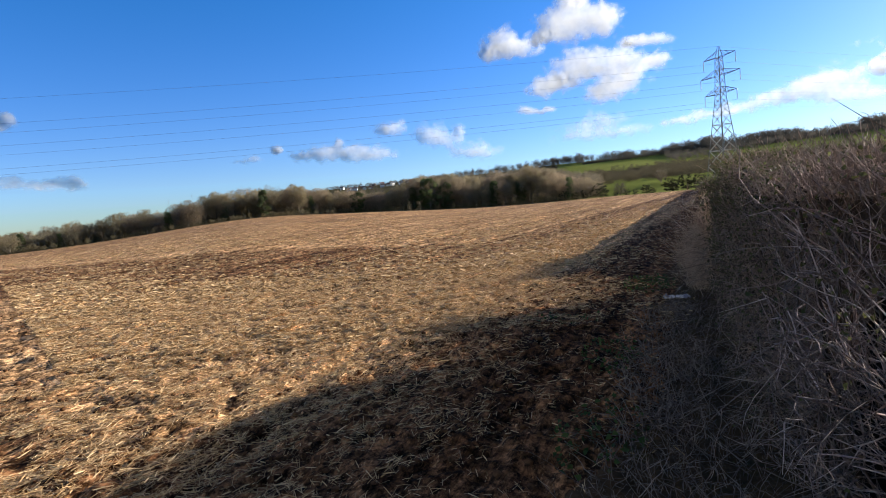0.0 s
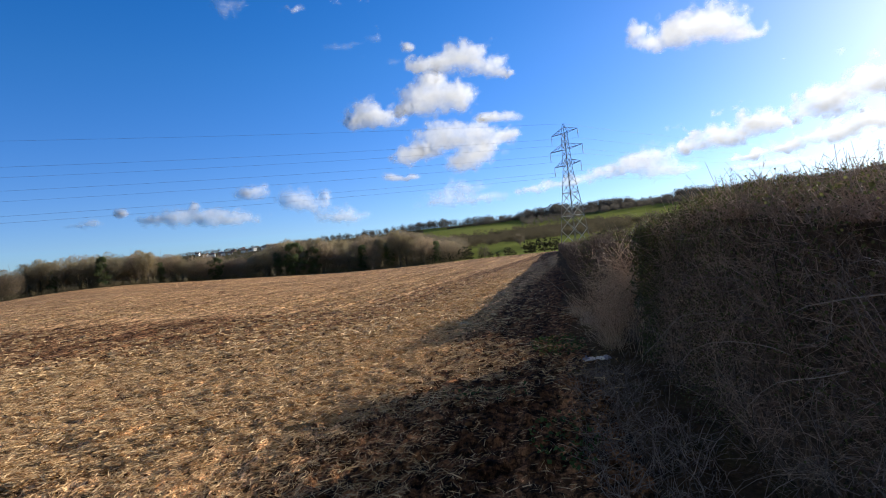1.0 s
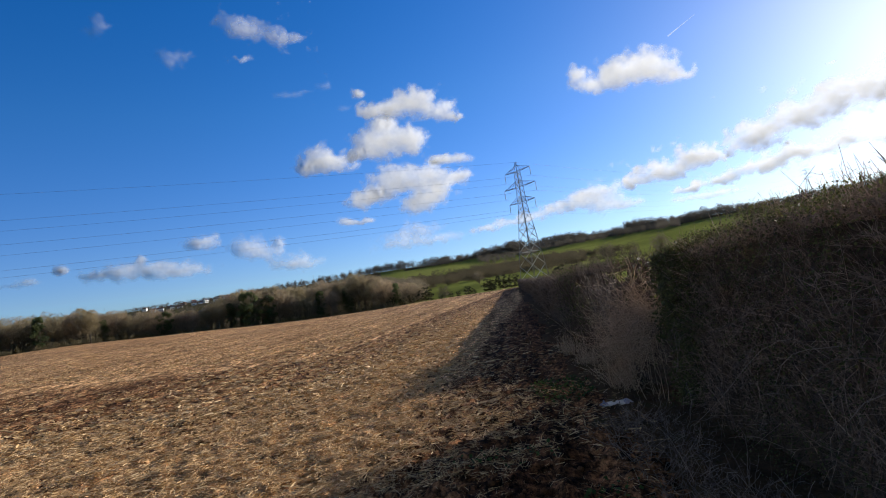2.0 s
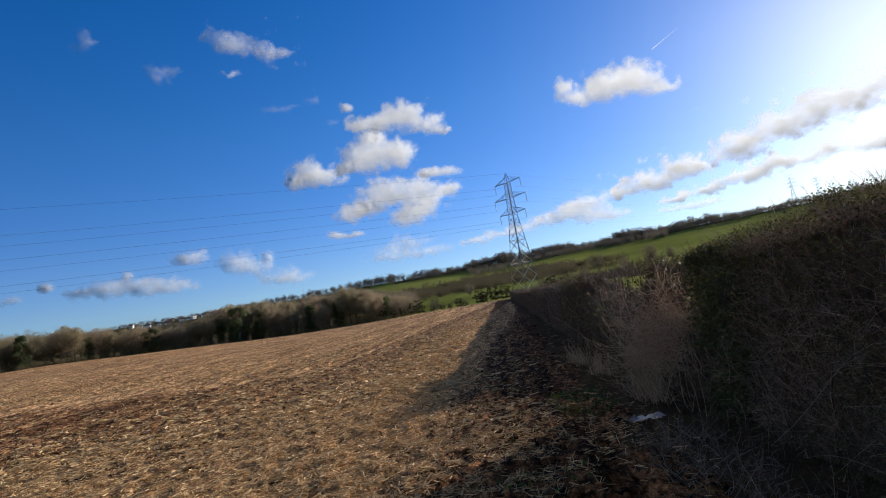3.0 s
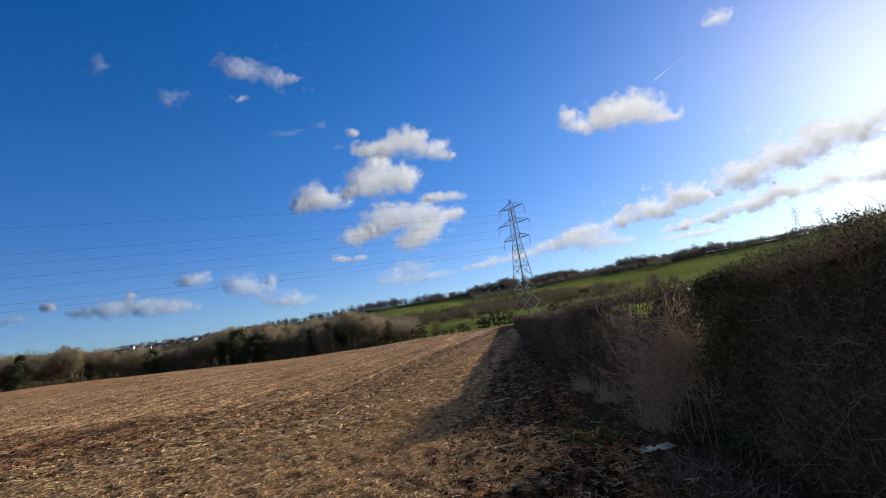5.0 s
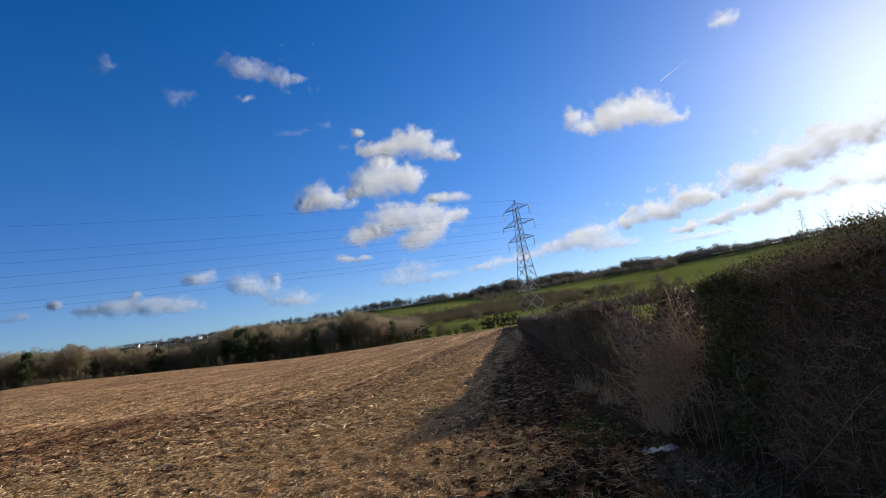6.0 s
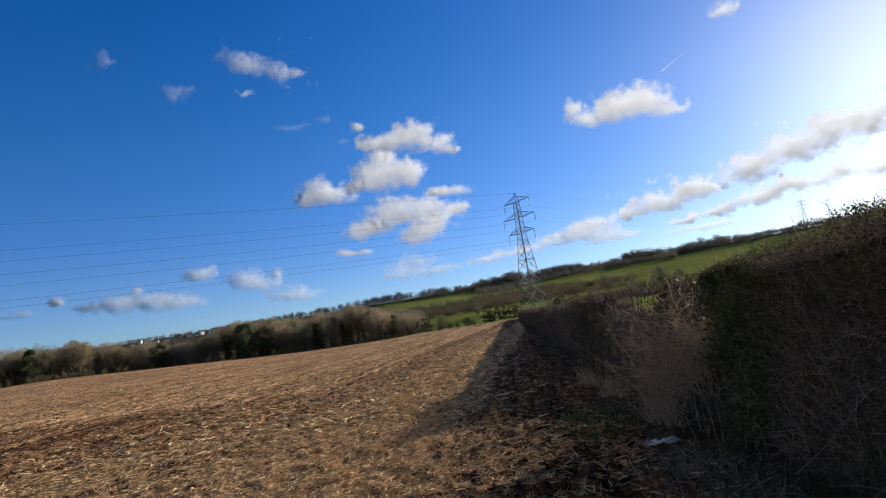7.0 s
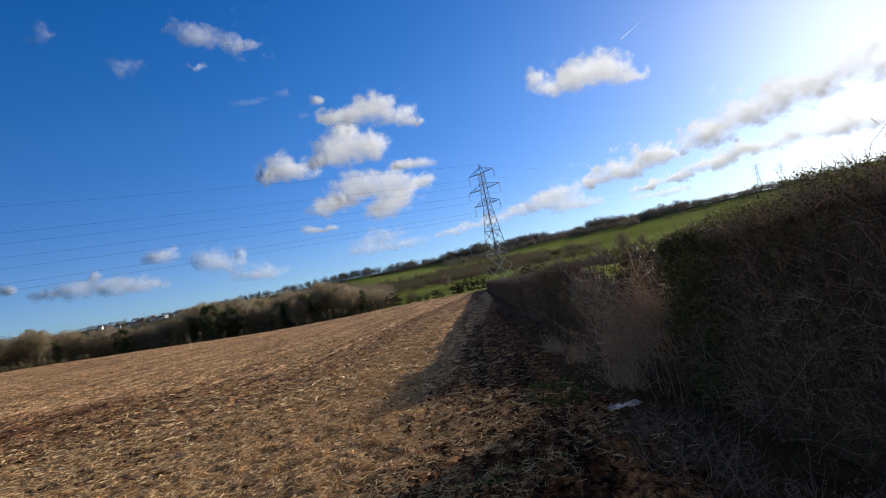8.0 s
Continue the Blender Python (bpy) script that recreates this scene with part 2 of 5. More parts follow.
def cloud_mat(name, thin_light, deep_light, white=0.7, front=0.3):
    """Vapour that the sun shines through; it thins out to nothing at its edge."""
    m = Mat(name, 1.0, 0.0)
    out = m.t.nodes["Material Output"]
    attr = m.node("ShaderNodeAttribute")
    attr.attribute_name = "vapour"
    n = m.noise(0.018, None, 5.0, 0.5)
    sub = m.t.nodes.new("ShaderNodeMath")
    sub.operation = 'MULTIPLY_ADD'
    m.link(n, sub.inputs[0])
    sub.inputs[1].default_value = 0.6
    sub.inputs[2].default_value = -0.3
    add = m.t.nodes.new("ShaderNodeMath")
    m.link(attr.outputs["Fac"], add.inputs[0])
    m.link(sub.outputs[0], add.inputs[1])
    mr = m.t.nodes.new("ShaderNodeMapRange")
    mr.interpolation_type = 'SMOOTHSTEP'
    mr.inputs["From Min"].default_value, mr.inputs["From Max"].default_value = -0.1, 1.15
    m.link(add.outputs[0], mr.inputs["Value"])
    mass = m.node("ShaderNodeAttribute")
    mass.attribute_name = "mass"
    tr = m.node("ShaderNodeBsdfTranslucent")
    # thick parts and undersides get a darker colour, the base's shade put in
    m.link(m.ramp(mass.outputs["Fac"], (0.35, (thin_light,) * 3), (0.95, (deep_light, deep_light, deep_light * 1.03))), tr.inputs["Color"])
    df = m.node("ShaderNodeBsdfDiffuse", Color=(white, white, white, 1))
    body = m.node("ShaderNodeMixShader", Fac=front)
    m.link(tr.outputs[0], body.inputs[1])
    m.link(df.outputs[0], body.inputs[2])
    clear = m.node("ShaderNodeBsdfTransparent")
    mx = m.t.nodes.new("ShaderNodeMixShader")
    m.link(mr.outputs[0], mx.inputs[0])
    m.link(clear.outputs[0], mx.inputs[1])
    m.link(body.outputs[0], mx.inputs[2])
    m.link(mx.outputs[0], out.inputs["Surface"])
    return m.m


CLOUD = cloud_mat("cloud_vapour", 0.55, 0.33)
# paler copy for the left-hand clouds: missing side light is put into the colour
LIGHTENED_CLOUD = cloud_mat("lightened_cloud_vapour", 0.76, 0.58, 0.82, 0.45)
# darker copy for the bank by the sun: its shade is put into the colour
SHADED_CLOUD = cloud_mat("shaded_cloud_vapour", 0.54, 0.21)
# bright vapour for clouds added out of view as fill light
FILL_CLOUD = cloud_mat("fill_cloud_vapour", 0.6, 0.4, 0.85, 0.85)


# ---------------------------------------------------------------- mesh tools
rng = np.random.default_rng(7)


def vnoise(x, y, seed=0):
    """Smooth value noise of two coordinates, -1 to 1."""
    xi, yi = np.floor(x).astype(np.int64), np.floor(y).astype(np.int64)
    fx, fy = x - xi, y - yi
    fx, fy = fx * fx * (3 - 2 * fx), fy * fy * (3 - 2 * fy)

    def h(a, b):
        n = (a * 374761393 + b * 668265263 + seed * 974634777) & 0x7FFFFFFF
        n = ((n ^ (n >> 13)) * 1274126177) & 0x7FFFFFFF
        return ((n ^ (n >> 16)) & 0xFFFF) / 32767.5 - 1
    return ((h(xi, yi) * (1 - fx) + h(xi + 1, yi) * fx) * (1 - fy)
            + (h(xi, yi + 1) * (1 - fx) + h(xi + 1, yi + 1) * fx) * fy)


def fbm(x, y, octaves=4, seed=0, gain=0.5):
    total, amp = 0.0, 1.0
    for k in range(octaves):
        total = total + amp * vnoise(x * 2 ** k + 17.3 * k, y * 2 ** k - 9.1 * k, seed + k)
        amp *= gain
    return total


def mesh_from(name, verts, faces, smooth=False):
    """A mesh from arrays: verts (n, 3), faces (m, k) with one k for all."""
    me = bpy.data.meshes.new(name)
    verts, faces = np.asarray(verts, np.float32), np.asarray(faces, np.int32)
    m, k = faces.shape
    me.vertices.add(len(verts))
    me.vertices.foreach_set("co", verts.ravel())
    me.loops.add(m * k)
    me.loops.foreach_set("vertex_index", faces.ravel())
    me.polygons.add(m)
    me.polygons.foreach_set("loop_start", np.arange(0, m * k, k, dtype=np.int32))
    if smooth:
        me.polygons.foreach_set("use_smooth", np.ones(m, bool))
    me.update(calc_edges=True)
    me.validate()
    return me


def mesh_part(name, me, material, parent=None, label="", kind=""):
    if not me.materials:
        me.materials.append(material)
    ob = new(name, me)
    ob.parent = parent
    return tagged(ob, label=label, kind=kind)


def part(name, bm, material, parent=None, label=""):
    me = bpy.data.meshes.new(name)
    bm.to_mesh(me)
    bm.free()
    return mesh_part(name, me, material, parent, label)


def empty(name, m, label, category, group=""):
    ob = new(name)
    ob.matrix_world = m
    return tagged(ob, label, category, group)


def unit(v):
    return v / np.maximum(np.linalg.norm(v, axis=-1, keepdims=True), 1e-9)


def tubes(paths, radii, sides=3):
    """Tapered tubes along polylines: paths (n, k, 3), radii (n, k). Returns verts and quads."""
    P, R = np.asarray(paths, float), np.asarray(radii, float)
    n, k = P.shape[:2]
    T = unit(np.gradient(P, axis=1))
    ref = np.where(np.abs(T[..., 2:3]) > 0.8, np.array([1.0, 0, 0]), np.array([0, 0, 1.0]))
    A = unit(np.cross(T, ref))
    B = np.cross(T, A)
    ang = np.arange(sides) * 2 * math.pi / sides
    V = P[:, :, None] + R[:, :, None, None] * (np.cos(ang)[:, None] * A[:, :, None] + np.sin(ang)[:, None] * B[:, :, None])
    idx = np.arange(n * k * sides).reshape(n, k, sides)
    a, b = idx[:, :-1], idx[:, 1:]
    F = np.stack([a, np.roll(a, -1, 2), np.roll(b, -1, 2), b], -1).reshape(-1, 4)
    return V.reshape(-1, 3), F


def join(*pieces):
    V, F, off = [], [], 0
    for v, f in pieces:
        V.append(v)
        F.append(f + off)
        off += len(v)
    return np.concatenate(V), np.concatenate(F)


def shoots(start, way, length, k=4, bend=0.25, lift=0.0):
    """Bent polylines that leave start along way."""
    n = len(start)
    way = unit(way)
    s = np.linspace(0, 1, k)[None, :, None]
    side = rng.normal(0, bend, (n, 1, 3))
    side2 = rng.normal(0, bend * 0.5, (n, 1, 3))
    L = np.asarray(length).reshape(-1, 1, 1)
    P = start[:, None] + L * (way[:, None] * s + side * s ** 2 + side2 * np.sin(s * 6.0) * 0.5)
    P[..., 2] += (L * lift * s ** 2)[..., 0]
    return P


def along(paths, times):
    """Points and directions part way along polylines; times (n, m) from 0 to 1."""
    n, k = paths.shape[:2]
    u = times * (k - 1)
    i = np.clip(u.astype(int), 0, k - 2)
    f = (u - i)[..., None]
    r = np.arange(n)[:, None]
    a, b = paths[r, i], paths[r, i + 1]
    return a + (b - a) * f, unit(b - a)


def sprays(base, way, length, width):
    """Slender pointed twig sprays, one triangle each."""
    n = len(base)
    way = unit(way)
    side = unit(np.cross(way, rng.normal(0, 1, (n, 3)))) * np.asarray(width).reshape(-1, 1) * 0.5
    V = np.stack([base - side, base + side, base + way * np.asarray(length).reshape(-1, 1)], 1)
    return V.reshape(-1, 3), np.arange(n * 3).reshape(n, 3)


def to_tris(v, f):
    return v, np.concatenate([f[:, [0, 1, 2]], f[:, [0, 2, 3]]])


def leaves(centres, size, flat=0.5, toward=None):
    """Folded five-cornered leaves, three triangles each, at the centres."""
    n = len(centres)
    size = np.broadcast_to(np.asarray(size, float).reshape(-1, 1), (n, 1))
    nrm = rng.normal(0, 1, (n, 3))
    if toward is not None:
        nrm = nrm * flat + toward
    nrm = unit(nrm)
    u = unit(np.cross(nrm, rng.normal(0, 1, (n, 3))))
    v = np.cross(nrm, u)
    fold = nrm * size * 0.18
    V = np.stack([centres - v * size * 0.5, centres + u * size * 0.45 - v * size * 0.1 + fold, centres + v * size * 0.6,
                  centres - u * size * 0.45 - v * size * 0.1 + fold], 1)
    idx = np.arange(n * 4).reshape(n, 4)
    F = np.concatenate([idx[:, [0, 1, 2]], idx[:, [0, 2, 3]]])
    return V.reshape(-1, 3), F


# ---------------------------------------------------------------- the lie of the land
# bearings in degrees from the hedge line, clockwise; distances and heights in metres
EDGE_AZ = [-180, -80, -63, -53, -45.5, -37.7, -32.4, -22.5, -14, -8.7, 0, 8, 60, 180]
EDGE_R = [140, 140, 150, 150, 150, 158, 165, 168, 165, 150, 128, 128, 140, 140]
EDGE_EL = [0.0, -0.7, -0.65, 0.15, 1.05, 0.62, 0.42, -0.1, -0.2, -0.05, -0.12, -0.1, 0.0, 0.0]
RIDGE_AZ = [-180, -80, -60, -50, -45, -37, -28, -18, -8, 1, 13, 25, 34, 60, 180]
RIDGE_R = [700, 700, 750, 900, 1050, 1200, 1150, 780, 700, 680, 640, 600, 600, 650, 700]
RIDGE_EL = [0.6, 0.2, 0.3, 1.2, 2.5, 3.1, 3.15, 3.4, 3.6, 3.7, 3.75, 3.75, 3.75, 3.3, 1.5]


def eased(az, values):
    """The table at every half degree, with its corners rounded off."""
    fine = np.interp(np.arange(-200, 200.1, 0.5), az, values)
    k = np.exp(-0.5 * (np.arange(-24, 25) * 0.5 / 4.0) ** 2)
    return np.convolve(np.pad(fine, 24, mode='edge'), k / k.sum(), 'valid')


FINE_AZ = np.arange(-200, 200.1, 0.5)
EDGE_R, EDGE_EL = eased(EDGE_AZ, EDGE_R), eased(EDGE_AZ, EDGE_EL)
RIDGE_R, RIDGE_EL = eased(RIDGE_AZ, RIDGE_R), eased(RIDGE_AZ, RIDGE_EL)
EDGE_AZ = RIDGE_AZ = FINE_AZ


def bearing(x, y):
    return np.degrees(np.arctan2(x, y)), np.hypot(x, y)


def land(x, y):
    """The height of the ground."""
    x, y = np.asarray(x, float), np.asarray(y, float)
    az, r = bearing(x, y)
    re, rr = np.interp(az, EDGE_AZ, EDGE_R), np.interp(az, RIDGE_AZ, RIDGE_R)
    ze = 1.5 + re * np.tan(np.radians(np.interp(az, EDGE_AZ, EDGE_EL)))
    el = np.tan(np.radians(np.interp(az, RIDGE_AZ, RIDGE_EL)))
    field = ze * np.clip((r - 15) / (re - 15), 0, 1)
    u = np.clip((r - re) / (rr - re), 0, 1)
    hill = 1.5 + r * el * (0.12 + 0.88 * np.clip((u - 0.06) / 0.94, 0, 1) ** 0.85)
    w = np.clip((r - re - 6) / 45, 0, 1)
    w = w * w * (3 - 2 * w)
    z = np.where(r < re, field, (ze - np.clip((r - re) / 30, 0, 1) * 1.2) * (1 - w) + hill * w)
    top = 1.5 + rr * el
    far = top + (np.minimum(r, 1250) - rr) * el * 0.97 - np.clip(r - 1250, 0, 400) * 0.06
    z = np.where(r > rr, far, z)
    lumps = np.clip((r - re) / 80, 0, 1) * 1.2 * fbm(x / 90, y / 90, 3, 5)
    return z + lumps


def clods(x, y):
    """Relief of the worked soil and the matted straw on it: coarser and lower with distance."""
    az, r = bearing(x, y)
    keep = np.clip(1.15 - r / 70, 0, 1) * np.clip((2.6 - x) / 1.2, 0.25, 1)
    rows = 0.010 * np.sin(x * 2 * math.pi / 0.55 + 1.2 * fbm(x / 3, y / 9, 2, 31))
    lumps = fbm(x / 0.34, y / 0.44, 3, 11, 0.6)
    fine = fbm(x / 0.11, y / 0.15, 3, 21, 0.65)
    far = 0.050 * fbm(x / 0.5, y / 0.7, 3, 41, 0.7) * np.clip((r - 14) / 16, 0, 1) * np.clip((150 - r) / 60, 0, 1)
    return keep * (rows + 0.031 * np.sign(lumps) * np.abs(lumps) ** 1.3 + 0.027 * fine) + far * np.clip((1.6 - x) / 1.5, 0, 1)


def ground():
    ang = np.radians(np.concatenate([np.arange(-180, -80, 2.0), np.arange(-80, 20, 0.31), np.arange(20, 42, 0.7), np.arange(42, 180, 2.0)]))
    na = len(ang)
    rad = np.concatenate([[0.0], np.geomspace(0.6, 30, 310), np.geomspace(30.4, 150, 110), np.geomspace(154, 4600, 60)])
    A, R = np.meshgrid(ang, rad)
    X, Y = R * np.sin(A), R * np.cos(A)
    Z = land(X, Y) + clods(X, Y)
    V = np.stack([X, Y, Z], -1).reshape(-1, 3)
    idx = np.arange(len(rad) * na).reshape(len(rad), na)
    a, b = idx[:-1], idx[1:]
    F = np.stack([a, np.roll(a, -1, 1), np.roll(b, -1, 1), b], -1).reshape(-1, 4)
    me = mesh_from("ground", V, F, True)
    for m in (FIELD, MEADOW, SCRUB, VERGE):
        me.materials.append(m)
    c = V[F].mean(1)
    az, r = bearing(c[:, 0], c[:, 1])
    re = np.interp(az, EDGE_AZ, EDGE_R)
    slot = np.ones(len(F), np.int32)
    wob = 0.25 * fbm(c[:, 0] / 1.3, c[:, 1] / 1.3, 3, 77)
    slot[r < re] = 0
    slot[(r < re) & (c[:, 0] > 1.25 + wob)] = 3
    slot[(r < re) & (c[:, 0] > 3.6 + wob)] = 1
    slot[(r >= re) & (r < re + 28 + 9 * fbm(az / 4, r / 20, 2, 3)) & (az < -26)] = 2
    slot[(r > re + 20) & (az < -14 + 3 * fbm(r / 60, az / 5, 2, 9)) & (az > -80)] = 2
    rr = np.interp(az, RIDGE_AZ, RIDGE_R)
    u = (r - re) / (rr - re) + 0.06 * fbm(c[:, 0] / 40, c[:, 1] / 40, 3, 29)
    slot[(az > -16) & (az < 7.5 + 2 * fbm(r / 30, az / 3, 2, 19)) & (u > 0.18) & (u < 0.60)] = 2
    slot[(az > -40) & (az < 42) & (u > 0.96) & (r < rr + 60)] = 2
    me.polygons.foreach_set("material_index", slot)
    ob = new("ground", me)
    return tagged(ob, "harvested stubble field with chopped straw, then meadows and hills", "ground", kind="structure")


ground()

# ---------------------------------------------------------------- clouds, far off in the sky
SKY_R = 4300.0


def cloud(label, lobes, thin=0.0, seed=1, rough=0.5, cap=2.0, step=0.135, far=SKY_R, mat=None):
    """A bank of vapour, billowed on its far side; lobes are bearing, elevation and their two half widths in degrees."""
    L = np.array(lobes, float).reshape(-1, 4)
    pad = 0.9 if step < 0.2 else 4.0
    a0, a1 = (L[:, 0] - L[:, 2]).min() - pad, (L[:, 0] + L[:, 2]).max() + pad
    e0, e1 = (L[:, 1] - L[:, 3]).min() - pad, (L[:, 1] + L[:, 3]).max() + pad
    az, el = np.meshgrid(np.arange(a0, a1, step), np.arange(e0, e1, step))
    n = fbm(az / 1.0, el / 0.8, 4, seed, 0.52)
    wob_a, wob_e = 0.35 * fbm(az / 0.7, el / 0.7, 3, seed + 70), 0.25 * fbm(az / 0.7, el / 0.7, 3, seed + 80)
    G, W, W2, S = (np.zeros(az.shape) for _ in range(4))
    small = float(np.clip(L[:, 3].max(), 0.3, 1.0))
    for a, e, ra, re in L:
        da, de = az - a + wob_a * small, el - e + wob_e * small
        de = np.where(de < 0, de * 1.08, de)
        g = np.exp(-1.1 * ((da / ra) ** 2 + (de / re) ** 2))
        G += g
        S += np.exp(-1.1 * (((az - a) / ra) ** 2 + ((el - e) / re) ** 2))
        W += g * re
        W2 += g * e
    f = 1 - np.exp(-1.7 * G)
    d = (f - 0.33) * 1.75 + 0.85 * rough * n * (1 - 0.75 * np.clip((f - 0.34) * 2, 0, 1)) - thin
    low = np.clip((W2 / np.maximum(G, 1e-6) - el) / np.maximum(W / np.maximum(G, 1e-6), 0.2), -1, 1)
    d = d - 0.22 * np.clip(low, 0, 1)
    d = np.minimum(d, cap) if cap >= 1 else d * cap
    soft_f = 1 - np.exp(-1.3 * S)
    depth = 70 * (soft_f - 0.2) * np.minimum(W / np.maximum(G, 1e-6), 1.3) + 7 * fbm(az / 1.9, el / 1.5, 2, seed + 50, 0.45)
    rr = far + depth
    A, E = np.radians(az), np.radians(el)
    V = np.stack([rr * np.sin(A) * np.cos(E), rr * np.cos(A) * np.cos(E), rr * np.sin(E)], -1)
    idx = np.arange(az.size).reshape(az.shape)
    F = np.stack([idx[:-1, :-1], idx[:-1, 1:], idx[1:, 1:], idx[1:, :-1]], -1).reshape(-1, 4)
    F = F[(d.ravel()[F] > -0.45).any(1)]
    used = np.unique(F)
    remap = np.zeros(az.size, np.int64)
    remap[used] = np.arange(len(used))
    mid = V.reshape(-1, 3)[used].mean(0)
    me = mesh_from("cloud", V.reshape(-1, 3)[used] - mid, remap[F], True)
    at = me.attributes.new("vapour", 'FLOAT', 'POINT')
    at.data.foreach_set("value", d.ravel()[used].astype(np.float32))
    # the low term greys the underside as if shaded
    body = np.clip(0.66 * f + 0.45 * low + 0.09 * n, 0, 1)
    at = me.attributes.new("mass", 'FLOAT', 'POINT')
    at.data.foreach_set("value", body.ravel()[used].astype(np.float32))
    me.materials.append(mat or CLOUD)
    ob = new("cloud", me)
    ob.location = mid
    return tagged(ob, label, "cloud", "clouds in the sky")


HEAP = "white heaped cloud with a pale grey base"
WISP = "small thin wisp of white cloud"
cloud(HEAP, [(-12.1, 19.8, 1.64, 0.82), (-9.9, 20.0, 2.24, 1.15), (-7.0, 20.4, 2.4, 1.45), (-4.8, 19.0, 1.9, 0.95), (-3.1, 18.2, 0.83, 0.44)], 0, 1)
cloud(HEAP, [(-12.5, 16.9, 1.8, 1.5), (-10.2, 16.8, 2.5, 1.85), (-8.2, 16.3, 1.6, 1.4), (-10.9, 18.7, 1.3, 0.8), (-14.1, 15.7, 1.4, 0.7)], 0, 2)
cloud(HEAP, [(-18.2, 15.7, 1.75, 1.35), (-16.2, 15.2, 2.1, 1.05), (-19.6, 14.9, 0.88, 0.66)], 0, 3)
cloud(HEAP, [(-14.4, 11.2, 1.6, 0.95), (-12.6, 11.6, 1.4, 0.8), (-11.0, 12.9, 2.3, 1.5), (-7.3, 12.7, 2.9, 1.55), (-3.4, 12.2, 1.4, 0.6), (-8.0, 9.9, 2.2, 1.2), (-6.2, 11.0, 2.0, 1.1)], 0, 4)
cloud(HEAP, [(-5.8, 14.2, 1.29, 0.45), (-3.7, 14.0, 1.87, 0.62)], 0.05, 5)
cloud(WISP, [(-16.3, 9.3, 1.12, 0.56), (-14.4, 9.0, 1.24, 0.34)], 0.1, 6)
cloud(WISP, [(-13.0, 21.8, 0.69, 0.5)], 0.05, 7)
cloud(WISP, [(-14.7, 20.5, 0.73, 0.32)], 0.1, 8, 0.4, 0.3)
cloud(WISP, [(-20.3, 22.2, 1.23, 0.36), (-16.5, 22.8, 0.69, 0.36), (-18.4, 22.5, 0.74, 0.2)], 0.1, 9, 0.4, 0.28)
cloud("faint hazy cloud low over the hill", [(-9.0, 7.3, 2.97, 0.74), (-10.5, 6.2, 2.96, 0.74), (-6.5, 6.1, 2.86, 0.51)], 0.0, 10, 0.5, 0.5)
cloud(WISP, [(-37.2, 27.8, 1.17, 1.03)], 0.1, 11, 0.5, 0.36)
cloud(WISP, [(-31.4, 25.5, 1.02, 0.8), (-29.8, 25.9, 0.77, 0.34)], 0.1, 12, 0.5, 0.36)
cloud("ragged thin white cloud high in the blue", [(-25.0, 28.6, 1.63, 1.07), (-23.0, 28.0, 2.0, 0.89), (-20.6, 27.5, 1.25, 1.2), (-18.8, 27.4, 1.38, 0.5), (-24.7, 25.5, 0.65, 0.4)], 0.05, 13, 0.8, 0.55)
cloud(WISP, [(-41.7, 7.3, 0.69, 0.51)], 0.0, 14, mat=LIGHTENED_CLOUD)
cloud("long low cloud bank with a flat hazy base", [(-39.3, 6.5, 1.37, 0.43), (-37.5, 6.7, 1.88, 0.82), (-35.5, 7.6, 0.61, 0.59), (-34.8, 6.5, 2.65, 0.89), (-31.8, 6.1, 2.56, 0.81)], 0.0, 15, 0.45, 0.7, mat=LIGHTENED_CLOUD)
cloud(HEAP, [(-30.4, 8.7, 1.92, 0.78)], 0.0, 16, 0.4, 0.9, mat=LIGHTENED_CLOUD)
cloud("low cloud bank with one small tower", [(-26.4, 7.9, 1.62, 0.96), (-24.6, 7.0, 2.17, 0.81), (-23.1, 7.9, 0.53, 0.6), (-21.6, 5.7, 2.23, 0.82)], 0.0, 17, 0.45, 0.65, mat=LIGHTENED_CLOUD)
cloud(WISP, [(-44.0, 6.4, 0.9, 0.36), (-45.2, 6.3, 1.0, 0.24)], 0.1, 18, 0.5, 0.5, mat=LIGHTENED_CLOUD)
cloud(HEAP, [(-63.6, 10.0, 1.3, 0.9)], 0.0, 19, mat=LIGHTENED_CLOUD)
cloud("long low cloud bank with a flat hazy base", [(-63.5, 5.2, 2.6, 0.6), (-59.2, 4.9, 1.3, 0.8), (-60.8, 4.9, 1.6, 0.4)], 0.1, 20, 0.5, 0.7, mat=LIGHTENED_CLOUD)
cloud(HEAP, [(10.1, 19.6, 1.11, 1.05), (11.5, 18.2, 1.53, 0.84), (13.7, 18.9, 1.61, 1.24), (15.6, 18.8, 2.63, 1.63), (17.7, 18.3, 2.14, 1.31), (19.4, 17.0, 1.29, 0.7)], 0.0, 21)
cloud(WISP, [(25.7, 24.1, 1.31, 0.71)], 0.0, 22)
cloud("low hazy cloud bank behind the pylon", [(-1.5, 6.4, 1.6, 0.5), (2.2, 6.6, 2.2, 0.6), (5.3, 7.1, 1.55, 0.56), (8.0, 7.5, 2.44, 0.99), (10.1, 7.9, 2.4, 1.31), (11.7, 6.4, 2.5, 0.76)], 0.0, 26, 0.5, 0.8)
cloud("long bright cloud bank rising beside the sun", [(13.6, 8.3, 1.5, 0.7), (15.6, 8.9, 1.5, 1.2), (17.4, 8.6, 1.5, 0.9), (19.2, 9.5, 1.5, 1.35), (20.8, 9.0, 1.1, 0.75)], 0.0, 23, 0.85, mat=SHADED_CLOUD)
